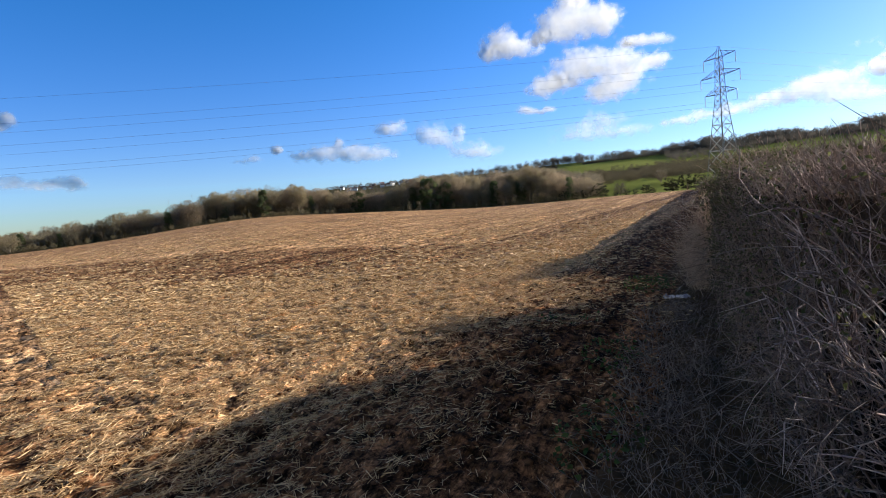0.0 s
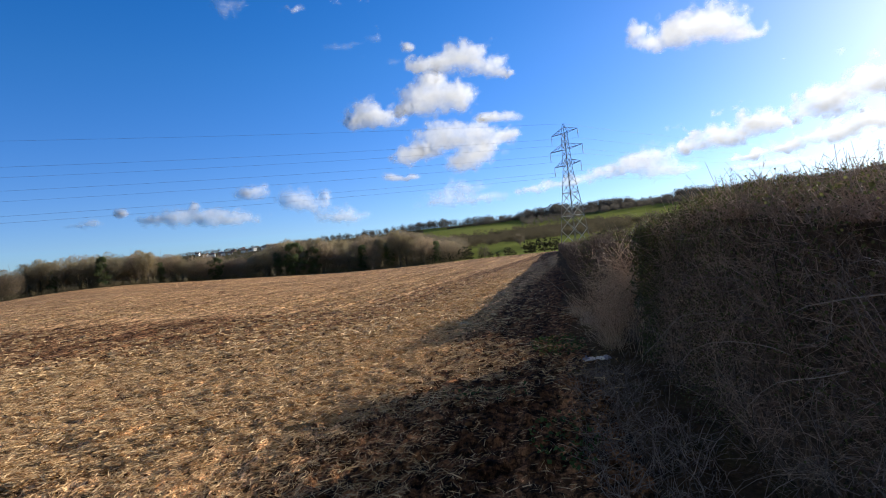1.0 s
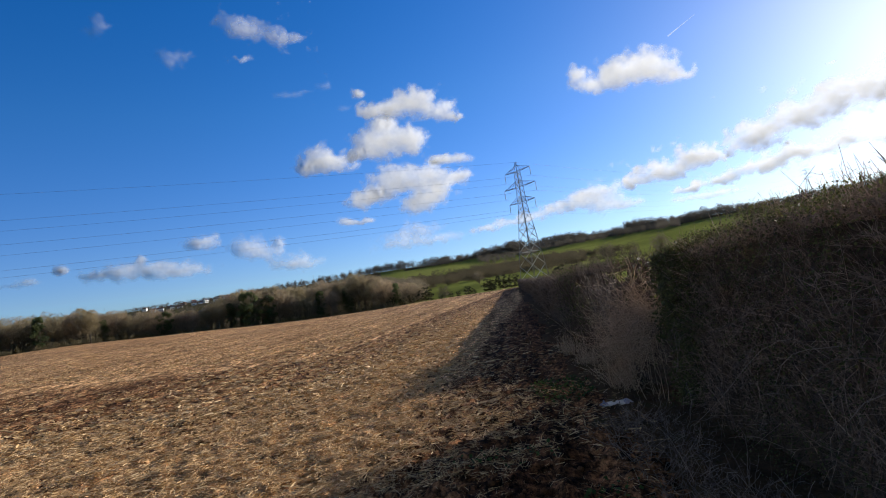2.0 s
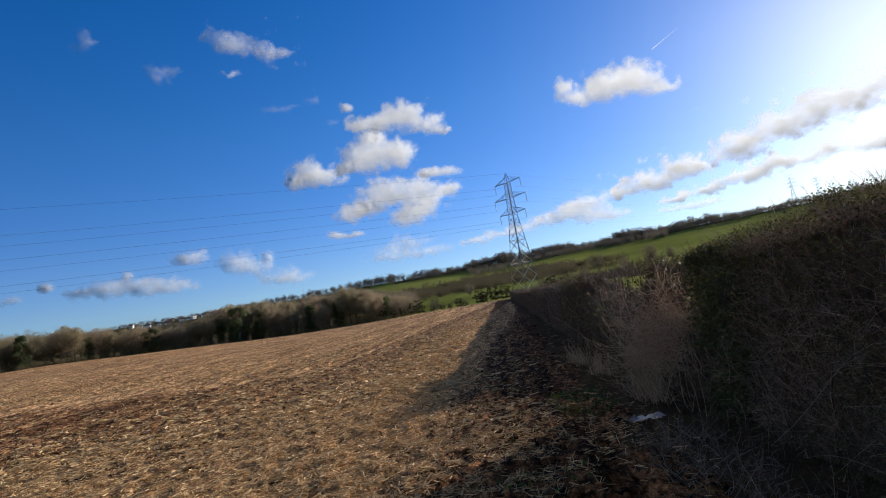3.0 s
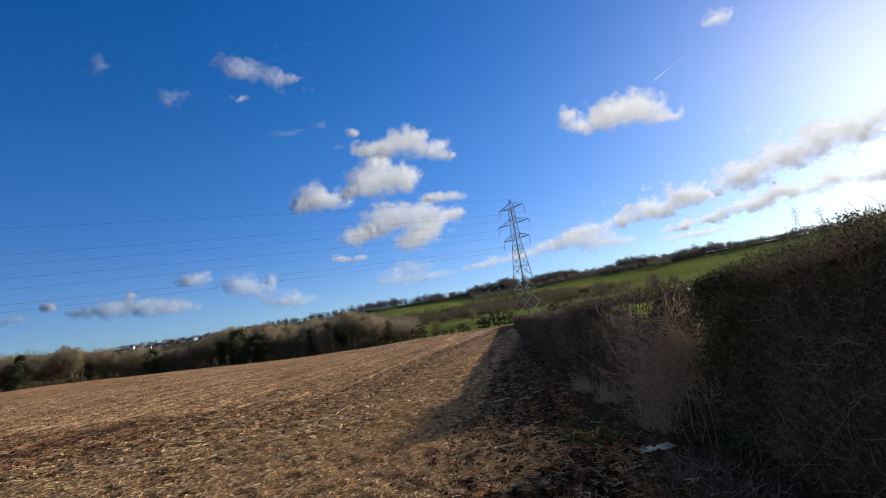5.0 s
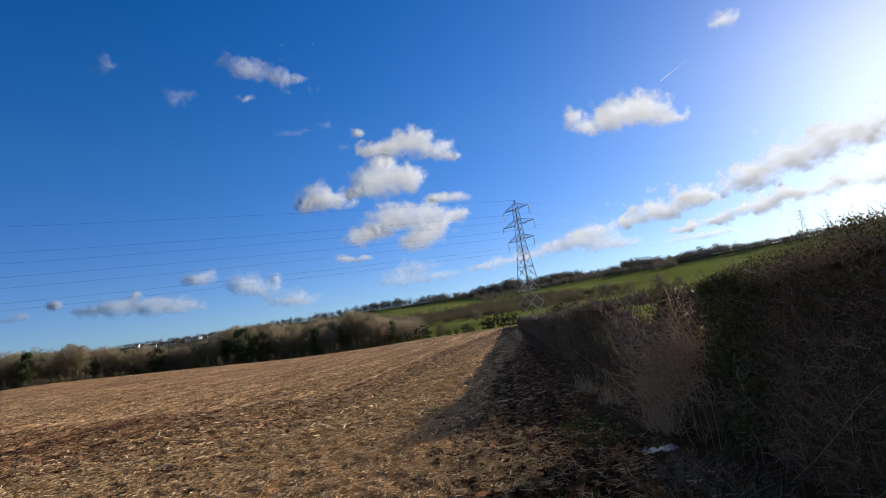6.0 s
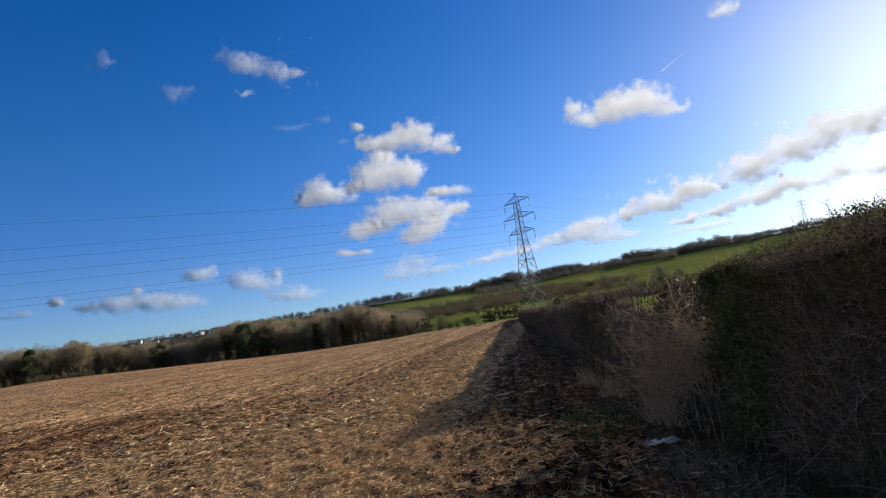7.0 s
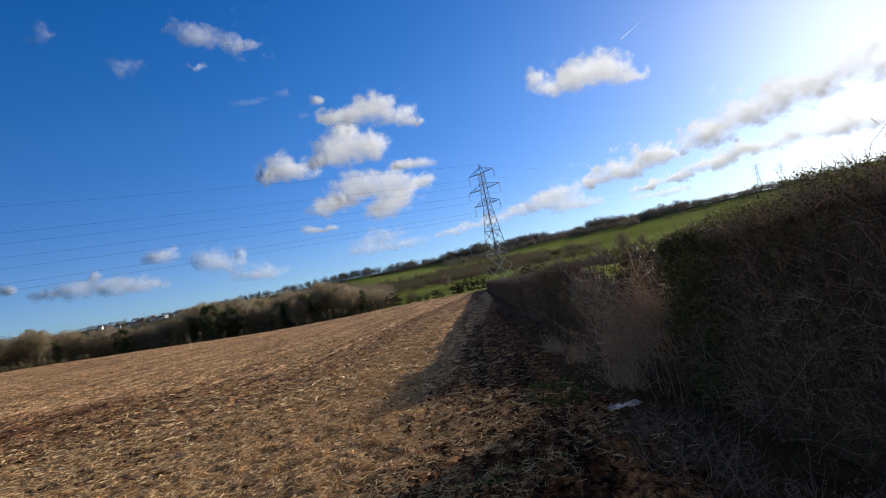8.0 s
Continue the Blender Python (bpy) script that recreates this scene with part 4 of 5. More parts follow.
far_growth("garden_trees", "bare garden trees among the far houses", polar(az, g.uniform(520, 1180, 560)), g.uniform(3.5, 8.0, 560), FAR_CROWN, 130, 0.085)
# dark woods on the upper slope below the ridge
az = np.concatenate([g.uniform(-3, 3, 90), g.uniform(2, 17, 300), g.uniform(13, 19, 60)])
rr = np.interp(az, RIDGE_AZ, RIDGE_R)
r = rr - np.concatenate([g.uniform(60, 150, 90), g.uniform(10, 90, 300), g.uniform(0, 60, 60)])
far_growth("slope_wood", "dark strip of wood on the upper slope", polar(az, r), g.uniform(5, 9, len(az)), FAR_CROWN, 240)
# brown scrub and thorn across the middle of the slope
az = g.uniform(-15, 8, 640)
u = g.uniform(0.19, 0.60, 640) + 0.05 * fbm(az / 3, az * 0 + 1.7, 2, 33)
r = np.interp(az, EDGE_AZ, EDGE_R) * (1 - u) + np.interp(az, RIDGE_AZ, RIDGE_R) * u
far_growth("hillside_scrub", "brown thorn scrub scattered over the hillside", polar(az, r), g.uniform(2.5, 6.5, 640), SLOPE_SCRUB, 210, 0.07, 0.0, 0.55)


def hedgerow(az0, az1, r0, r1, n, h, mat=SLOPE_SCRUB):
    u = np.sort(g.uniform(0, 1, n))
    a = az0 + (az1 - az0) * u + g.normal(0, 0.15, n)
    rr = r0 + (r1 - r0) * u + g.normal(0, 3.0, n)
    ob = far_growth("hedgerow", "bare brown hedgerow across the green hillside", polar(a, rr), g.uniform(0.6, 1.3, n) * h, mat, 230, 0.07, 0.0, 0.6)
    ob["category"] = "hedgerow"
    return ob


hedgerow(-13, 1.5, 330, 300, 90, 4.5)
hedgerow(-11, 5, 245, 215, 110, 4.0)
hedgerow(-9, 0, 420, 400, 60, 4.5)
hedgerow(0, 13, 380, 330, 110, 5.0)
hedgerow(4, 12, 250, 245, 60, 3.6)
hedgerow(-13, -8.5, 210, 300, 70, 6.0)
hedgerow(19, 27, 560, 520, 50, 2.2, FAR_CROWN)


# ---------------------------------------------------------------- far houses on the left-hand slope
def house(m, w, d, h, wall, roof, label):
    ob = empty("house", m, label, "house", "houses on the far slope")
    bm = bmesh.new()
    bmesh.ops.create_cube(bm, size=1.0, matrix=Matrix.Translation((0, 0, h / 2 - 0.5)) @ Matrix.Diagonal((w, d, h + 1.0, 1)))
    for s in (1, -1):
        vs = [bm.verts.new(p) for p in ((s * w / 2, -d / 2, h), (s * w / 2, d / 2, h), (s * w / 2, 0, h + d * 0.36))]
        bm.faces.new(vs if s > 0 else vs[::-1])
    part("wall", bm, wall, ob)
    bm = bmesh.new()
    e, t = 0.4, 0.18
    for s in (1, -1):
        low, top = (s * (d / 2 + e), h - e * 0.72), (0, h + d * 0.36)
        vs = [bm.verts.new((x, yy, zz + k)) for k in (0, t) for x in (-w / 2 - e, w / 2 + e) for yy, zz in (low, top)]
        for f in ((0, 1, 3, 2), (4, 6, 7, 5), (0, 4, 5, 1), (2, 3, 7, 6), (0, 2, 6, 4), (1, 5, 7, 3)):
            bm.faces.new([vs[i] for i in f])
    roof_ob = part("roof", bm, roof, ob)
    bm = bmesh.new()
    bmesh.ops.create_cube(bm, size=1.0, matrix=Matrix.Translation((w * 0.3, 0.3, h + d * 0.36 + 0.3)) @ Matrix.Diagonal((0.9, 0.6, 1.8, 1)))
    part("chimney", bm, BRICK, roof_ob)
    for x in (-w * 0.28, w * 0.05, w * 0.32):
        for z in (1.5, 4.0):
            if z + 1 > h:
                continue
            for s in (-1,):
                bm = bmesh.new()
                bmesh.ops.create_cube(bm, size=1.0, matrix=Matrix.Translation((x, s * d / 2, z)) @ Matrix.Diagonal((1.3, 0.12, 1.2, 1)))
                part("window", bm, DARK_GLASS, ob)
    return ob


looks = ((RENDERED, SLATE, "white rendered house with a slate roof"), (RENDERED, ROOF_TILE, "cream house with a clay tiled roof"),
         (BRICK, ROOF_TILE, "red brick house with a clay tiled roof"))
for k in range(22):
    az = -35.6 + k * 0.48 + pick.uniform(-0.25, 0.25)
    wall, roof, label = looks[pick.choice((0, 0, 1, 1, 2))]
    house(place(az, pick.uniform(980, 1150), pick.uniform(-50, 50) - az, 0.3), pick.uniform(6, 8.5), 6, pick.choice((2.8, 4.6)), wall, roof, label)
house(place(-13.1, 215, 20), 7, 5, 3.6, RENDERED, SLATE, "small white building among the bare trees")
house(place(-19.3, 182, -25), 7, 4.5, 2.4, BRICK, ROOF_TILE, "low brick shed among the bare trees")


# ---------------------------------------------------------------- the hedge beside the path
def face_x(y):
    """Where the hedge's near face stands, and its height, along the hedge."""
    y = np.asarray(y, float)
    face = np.interp(y, [-8, -2.4, -1.2, 0, 2, 5.6, 5.9, 7, 8.6, 12, 20, 120], [3.0, 2.85, 2.4, 2.12, 2.05, 2.08, 2.2, 1.92, 1.86, 1.8, 1.75, 1.75])
    return face + 0.10 * fbm(y / 1.1, y * 0 + 3.3, 3, 41)


def top_z(y):
    y = np.asarray(y, float)
    return np.interp(y, [-8, 0, 1.1, 2.0, 3.2, 5.5, 5.9, 7.5, 10, 20, 40, 70, 120], [1.65, 1.65, 1.68, 1.78, 1.77, 1.71, 1.62, 1.71, 1.71, 1.68, 1.62, 1.6, 1.7]) \
        + 0.05 * fbm(y / 0.7, y * 0 + 8.1, 3, 43)


def thick(y):
    return np.interp(y, [2.4, 5.9], [1.35, 1.35])


def heart_drop(y):
    """How far the close heart stays below the top."""
    return np.interp(y, [1.6, 3.0], [0.10, 0.05])


def notch_z(x, y):
    """Where the top sinks to a thin, low stretch that lets the sun through, the height of the close growth."""
    return np.interp(y - 1.24 * (x - 2.1), [7.85, 8.0, 9.4, 10.9, 12.5, 12.7], [9.0, 0.70, 0.92, 1.22, 1.52, 9.0]) + 0.457 * (x - 2.1)


def below_notch(paths, few):
    """Picks the shoots that keep under the notch, and a few that stand in it."""
    return (paths[..., 2] < notch_z(paths[..., 0], paths[..., 1]) + land(paths[..., 0], paths[..., 1])).all(1) | (rng.random(len(paths)) < few)


def heart(y0, y1, step):
    """The close growth inside the hedge, as one solid core."""
    ys = np.arange(y0, y1 + step, step)
    turn = np.linspace(0, math.pi, 15)
    Y, U = np.meshgrid(ys, turn, indexing='ij')
    f, t = face_x(Y), top_z(Y)
    grow = 1 + 0.06 * fbm(Y / 0.45, U * 3.0, 4, 61)
    X = f + np.interp(Y, [1.6, 3.0], [0.34, 0.20]) + (thick(Y) - 0.45) * (0.5 - 0.5 * np.sign(np.cos(U)) * np.abs(np.cos(U)) ** 0.6 * grow)
    thin = np.interp(Y, [0.3, 1.3, 5.9, 6.1, 7.2, 7.7], [0.78, 1.0, 1.0, 0.80, 0.82, 1.0])
    Z = land(X, Y) - 0.05 + thin * (t - heart_drop(Y)) * np.sin(U) ** 0.45 * np.where(np.sin(U) > 0.2, 0.5 + 0.5 * grow, 1)
    ragged = fbm(Y / 0.10, U * 7.0, 3, 63) * np.sin(U)
    X = X + 0.035 * ragged
    Z = Z + 0.045 * fbm(Y / 0.09, U * 8.0 + 4.0, 3, 67) * np.sin(U)
    Z = np.minimum(Z, land(X, Y) + notch_z(X, Y) - 0.30)
    Z = land(X, Y) - 0.05 + (Z - land(X, Y) + 0.05) * np.sqrt(np.clip((Y + 4.0) / 0.5, 0, 1))
    V = np.stack([X, Y, Z], -1).reshape(-1, 3)
    idx = np.arange(Y.size).reshape(Y.shape)
    F = np.stack([idx[:-1, :-1], idx[:-1, 1:], idx[1:, 1:], idx[1:, :-1]], -1).reshape(-1, 4)
    return mesh_from("heart", V, F, True)


def thorn_hedge(y0, y1, label, stems_m, per_stem, per_shoot, width, wild=1.0, seed=1, step=0.06, twig=None, core=None):
    global rng
    rng = np.random.default_rng(seed)
    ob = empty("hedge", Matrix.Translation((float(face_x((y0 + y1) / 2)) + 0.6, (y0 + y1) / 2, 0)), label, "hedge", "hedge along the field")
    ob_inv = ob.matrix_world.inverted()

    def add(name, me, mat, label=""):
        p = mesh_part(name, me, mat, ob, label, "" if name == "heart" else "stuff")
        p.matrix_parent_inverse = ob_inv
        return p
    add("heart", heart(y0, y1, step), core or CORE, "close growth inside the hedge")
    n = int((y1 - y0) * stems_m)
    y = rng.uniform(y0, y1, n)
    x = face_x(y) + 0.12 + rng.beta(1.1, 2.2, n) * (thick(y) - 0.3)
    h = top_z(y) * rng.uniform(0.70, 0.97, n)
    start = np.stack([x, y, land(x, y) - 0.05], -1)
    stems = shoots(start, np.stack([rng.normal(-0.10, 0.2, n), rng.normal(0, 0.28, n), np.ones(n)], -1), h, 6, 0.10)
    ok = (stems[..., 0] > face_x(stems[..., 1]) - 0.02).all(1) & (stems[..., 2] < top_z(stems[..., 1]) + land(stems[..., 0], stems[..., 1])).all(1) & below_notch(stems, 0.55)
    stems = stems[ok]
    n = len(stems)
    sr = np.linspace(1.0, 0.35, 6)[None] * rng.uniform(0.004, 0.011, (n, 1)) * min(width, 2.0)
    add("stem_growth", mesh_from("stem_growth", *tubes(stems, sr, 5)), STEM)
    q, d = along(stems, rng.uniform(0.08, 1.0, (n, per_stem)))
    q, d = q.reshape(-1, 3), d.reshape(-1, 3)
    way = d * 0.5 + rng.normal(0, 0.55, q.shape) + np.array([-0.35, 0, 0.15])
    sh = shoots(q, way, rng.uniform(0.18, 0.50, len(q)), 4, 0.22, 0.05)
    over = sh[:, -1, 2] - (top_z(sh[:, -1, 1]) + land(sh[:, -1, 0], sh[:, -1, 1]))
    sh = sh[(over < 0.05) & (sh[:, -1, 0] > face_x(sh[:, -1, 1]) - 0.12) & below_notch(sh, 0.48)]
    r1 = np.linspace(1.0, 0.4, 4)[None] * rng.uniform(0.0018, 0.0034, (len(sh), 1)) * width
    q, d = along(sh, rng.uniform(0.1, 1.0, (len(sh), per_shoot)))
    q, d = q.reshape(-1, 3), d.reshape(-1, 3)
    way = d * 0.6 + rng.normal(0, 0.7, q.shape) + np.array([-0.1, 0, 0.1])
    tw = shoots(q, way, rng.uniform(0.05, 0.22, len(q)), 3, 0.25)
    over = tw[:, -1, 2] - (top_z(tw[:, -1, 1]) + land(tw[:, -1, 0], tw[:, -1, 1]))
    tw = tw[(over < 0.10) & below_notch(tw, 0.42)]
    r2 = np.array([[1.0, 0.75, 0.35]]) * rng.uniform(0.0010, 0.0020, (len(tw), 1)) * width
    add("twig_growth", mesh_from("twig_growth", *join(tubes(sh, r1, 3), tubes(tw, r2, 3))), twig or TWIG)
    # shoots that stand out above the trimmed top
    m = int((y1 - y0) * 7 * wild)
    if m:
        y = rng.uniform(y0, y1, m)
        x = face_x(y) + rng.uniform(0.15, 0.9, m)
        start = np.stack([x, y, land(x, y) + top_z(y) - 0.25], -1)
        L = rng.uniform(0.2, 0.42, m) * (1.1 if wild > 1.2 else 1.0)
        up = shoots(start, np.stack([rng.normal(-0.1, 0.35, m), rng.normal(0, 0.4, m), np.ones(m)], -1), L, 5, 0.15)
        up = up[below_notch(up, 0.6)]
        m = len(up)
        q, d = along(up, rng.uniform(0.3, 1.0, (m, 5)))
        q, d = q.reshape(-1, 3), d.reshape(-1, 3)
        side = shoots(q, d * 0.5 + rng.normal(0, 0.8, q.shape), rng.uniform(0.03, 0.12, len(q)), 3, 0.2)
        add("shoot_growth", mesh_from("shoot_growth", *join(tubes(up, np.linspace(1, 0.4, 5)[None] * rng.uniform(0.0022, 0.0040, (m, 1)) * width, 4),
                                                     tubes(side, np.array([[1, 0.7, 0.3]]) * 0.0014 * width * np.ones((len(q), 1)), 3))), TWIG, "stray thorn shoots above the cut top")
    return ob, add


# the near hedge's core colour stands in for shade between its twigs
near_hedge, add_near = thorn_hedge(-4.0, 0.5, "bare tangled thorn hedge with pale dead twigs", 24, 11, 4, 1.55, 1.8, 201, twig=PALE_TWIG, core=SHADED_CORE)
dark_hedge, add_dark = thorn_hedge(0.5, 2.4, "dark thorn hedge with small leaves and a few arching canes", 38, 16, 7, 0.85, 0.35, 206, twig=GLARE_TWIG)
ivy_hedge, add_ivy = thorn_hedge(2.4, 5.7, "bare brown thorn hedge with dark ivy at its corner", 40, 18, 6, 1.0, 0.25, 202, twig=GLARE_TWIG)
mid_hedge, add_mid = thorn_hedge(5.7, 16.0, "trimmed bare brown thorn hedge in its own shade", 22, 14, 5, 2.3, 1.1, 203)
far_hedge, add_far = thorn_hedge(16.0, 48.0, "trimmed bare brown thorn hedge along the field", 12, 10, 5, 4.0, 0.8, 204, 0.12)
end_hedge, add_end = thorn_hedge(48.0, 116.0, "far end of the trimmed brown thorn hedge", 6, 8, 5, 7.0, 0.7, 205, 0.3)


def ivy_cover(add, y0, y1, n, top_bias=0.5, size=0.045, name="ivy", top_share=0.35):
    """Ivy on the face and top, thickest towards y1."""
    y = y0 + (y1 - y0) * rng.beta(1.0 + top_bias, 1.0, n)
    u = rng.beta(1.0, 0.8, n)
    f, t = face_x(y), top_z(y)
    on_top = rng.random(n) < top_share
    patch = fbm(y / 0.5, u * 3.0, 3, 91)
    z = np.where(on_top, t - 0.03 + rng.normal(0, 0.025, n), u * t)
    x = np.where(on_top, f + rng.uniform(0.0, 1.1, n), f + 0.02 + rng.normal(0, 0.07, n) + 0.25 * np.clip(z / t - 0.75, 0, 1))
    keep = ((patch > -0.75 + 1.1 * (1 - top_bias) * (1 - z / np.maximum(t, 0.1))) | on_top) & (z < notch_z(x, y))
    c = np.stack([x, y, z + land(x, y)], -1)[keep]
    c += 0.06 * np.stack([fbm(c[:, 1] / 0.2, c[:, 2] / 0.2, 2, 95)] * 3, -1) * np.array([1, 0, 0.6])
    toward = np.where(on_top[keep][:, None], np.array([-0.1, 0, 1.0]), np.array([-0.9, -0.2, 0.35]))
    me = mesh_from(name, *leaves(c, rng.uniform(0.6, 1.3, len(c)) * size, 0.7, toward))
    add(name, me, IVY, "glossy dark green ivy leaves")


def crest(add, y0, y1, n, width, mat=TWIG):
    """Short cut twigs that bristle from the trimmed top."""
    y = rng.uniform(y0, y1, n)
    x = face_x(y) + rng.uniform(0.05, 1.15, n)
    start = np.stack([x, y, land(x, y) + top_z(y) - 0.16], -1)
    P = shoots(start, np.stack([rng.normal(-0.1, 0.6, n), rng.normal(0, 0.6, n), np.full(n, 0.9)], -1), rng.uniform(0.08, 0.24, n), 4, 0.25)
    q, d = along(P, rng.uniform(0.3, 1.0, (n, 1)))
    q, d = q.reshape(-1, 3), d.reshape(-1, 3)
    side = shoots(q, d * 0.5 + rng.normal(0, 0.8, q.shape), rng.uniform(0.03, 0.09, len(q)), 3, 0.2)
    add("crest_growth", mesh_from("crest_growth", *join(tubes(P, np.linspace(1, 0.4, 4)[None] * 0.0022 * width * np.ones((n, 1)), 3),
                                                        tubes(side, np.array([[1, 0.7, 0.3]]) * 0.0014 * width * np.ones((len(q), 1)), 3))), mat, "bristle of cut brown twigs on the top")


def long_shoots(add, y0, y1, n, mat, size=1.0):
    """Thin shoots of last year's growth that cross and fan out through the face, with thorns and side twigs."""
    y = rng.uniform(y0, y1, n)
    x = face_x(y) + rng.uniform(-0.02, 0.26, n)
    z = rng.uniform(0.03, 1.35, n)
    way = np.stack([rng.normal(-0.25, 0.3, n), rng.normal(0, 0.85, n), rng.normal(0.45, 0.6, n)], -1)
    P = shoots(np.stack([x, y, land(x, y) + z], -1), way, rng.uniform(0.2, 0.75, n) * size, 7, 0.14 / size, -0.12)
    P[..., 0] = np.maximum(P[..., 0], face_x(P[..., 1]) - 0.20)
    P[..., 2] = np.maximum(P[..., 2], 0.03)
    P = P[(P[..., 2] < top_z(P[..., 1]) + 0.04).all(1)]
    n = len(P)
    q, d = along(P, rng.uniform(0.1, 1.0, (n, 6)))
    q, d = q.reshape(-1, 3), d.reshape(-1, 3)
    side = shoots(q, d * 0.6 + rng.normal(0, 0.7, q.shape), rng.uniform(0.02, 0.22, len(q)), 3, 0.15)
    add("shoot_growth", mesh_from("shoot_growth", *join(tubes(P, np.linspace(1, 0.4, 7)[None] * rng.uniform(0.0018, 0.0042, (n, 1)) * size, 4),
                                                        tubes(side, np.array([[1, 0.7, 0.3]]) * 0.0016 * size * np.ones((len(q), 1)), 3))), mat, "thin thorn shoots crossing in the face")


long_shoots(add_near, -3.0, 0.3, 540, PALE_TWIG)
long_shoots(add_dark, 0.3, 2.5, 130, TWIG, 0.62)
long_shoots(add_dark, 0.2, 1.5, 26, CANE, 0.8)
# the lighter twig on these tops imitates backlight and glare
crest(add_near, -1.5, 0.5, 2600, 1.2, GLARE_TWIG)
crest(add_dark, 0.5, 2.4, 2400, 1.2, GLARE_TWIG)
crest(add_ivy, 2.4, 5.8, 3400, 1.2, GLARE_TWIG)
crest(add_mid, 5.7, 6.2, 300, 1.6)
crest(add_mid, 7.5, 9.0, 900, 1.7)
crest(add_mid, 12.3, 16, 1800, 2.2)


def dead_leaves(add, y0, y1, n):
    y = rng.uniform(y0, y1, n)
    z = rng.uniform(0.05, 1.0, n) * top_z(y)
    x = face_x(y) + rng.normal(0.0, 0.06, n)
    ok = z < notch_z(x, y)
    x, y, z, n = x[ok], y[ok], z[ok], int(ok.sum())
    add("dead_leaf_growth", mesh_from("dead_leaf_growth", *leaves(np.stack([x, y, z + land(x, y)], -1), rng.uniform(0.6, 1.3, n) * 0.015, 0.9, np.array([-0.8, -0.2, 0.3]))), STEM, "small withered brown leaves")


dead_leaves(add_ivy, 2.4, 5.7, 6000)
dead_leaves(add_near, -0.5, 0.5, 250)
dead_leaves(add_dark, 0.5, 2.4, 900)
dead_leaves(add_mid, 5.8, 14.0, 6000)
ivy_cover(add_ivy, 4.5, 5.8, 9500, 0.5, 0.032)
ivy_cover(add_ivy, 2.4, 5.4, 13000, 0.2, 0.015)
ivy_cover(add_ivy, 2.4, 5.6, 4200, 0.0, 0.014, "top_ivy", 0.95)
ivy_cover(add_dark, 0.6, 2.4, 7500, 0.4, 0.014)
ivy_cover(add_near, -1.5, 0.7, 1200, 0.0, 0.022)
ivy_cover(add_mid, 5.7, 9.0, 1500, 0.1, 0.04)
ivy_cover(add_mid, 9.0, 16.0, 2500, 0.1, 0.045)


# ---------------------------------------------------------------- loose growth at the hedge foot
def bramble(y0, y1, n, label, seed):
    """Arching dead canes that lean out of the hedge to the ground."""
    global rng
    rng = np.random.default_rng(seed)
    ob = empty("bramble", Matrix.Translation((1.6, (y0 + y1) / 2, 0)), label, "bramble", "dead canes at the hedge foot")
    y = rng.uniform(y0, y1, n)
    x = face_x(y) + rng.uniform(-0.05, 0.25, n)
    z = rng.uniform(0.1, 1.25, n) ** 1.2
    out = np.stack([-rng.uniform(0.1, 0.6, n), rng.normal(0, 0.55, n), rng.uniform(-0.1, 0.7, n)], -1)
    L = rng.uniform(0.25, 0.7, n)
    P = shoots(np.stack([x, y, z], -1), out, L, 7, 0.18, -0.55)
    P = P[(P[..., 2] < top_z(P[..., 1]) - 0.1).all(1)]
    n = len(P)
    ground_z = land(P[..., 0], P[..., 1]) + 0.02
    P[..., 2] = np.maximum(P[..., 2], ground_z + rng.uniform(0, 0.03, P.shape[:2]))
    R = np.linspace(1.0, 0.45, 7)[None] * rng.uniform(0.0014, 0.0034, (n, 1))
    q, d = along(P, rng.uniform(0.2, 1.0, (n, 3)))
    q, d = q.reshape(-1, 3), d.reshape(-1, 3)
    side = shoots(q, d + rng.normal(0, 0.7, q.shape), rng.uniform(0.05, 0.22, len(q)), 3, 0.2)
    me = mesh_from("cane_growth", *join(tubes(P, R, 3), tubes(side, np.array([[1, 0.7, 0.35]]) * 0.0012 * np.ones((len(q), 1)), 3)))
    p = mesh_part("cane_growth", me, CANE, ob, "", "stuff")
    p.matrix_parent_inverse = ob.matrix_world.inverted()
    return ob


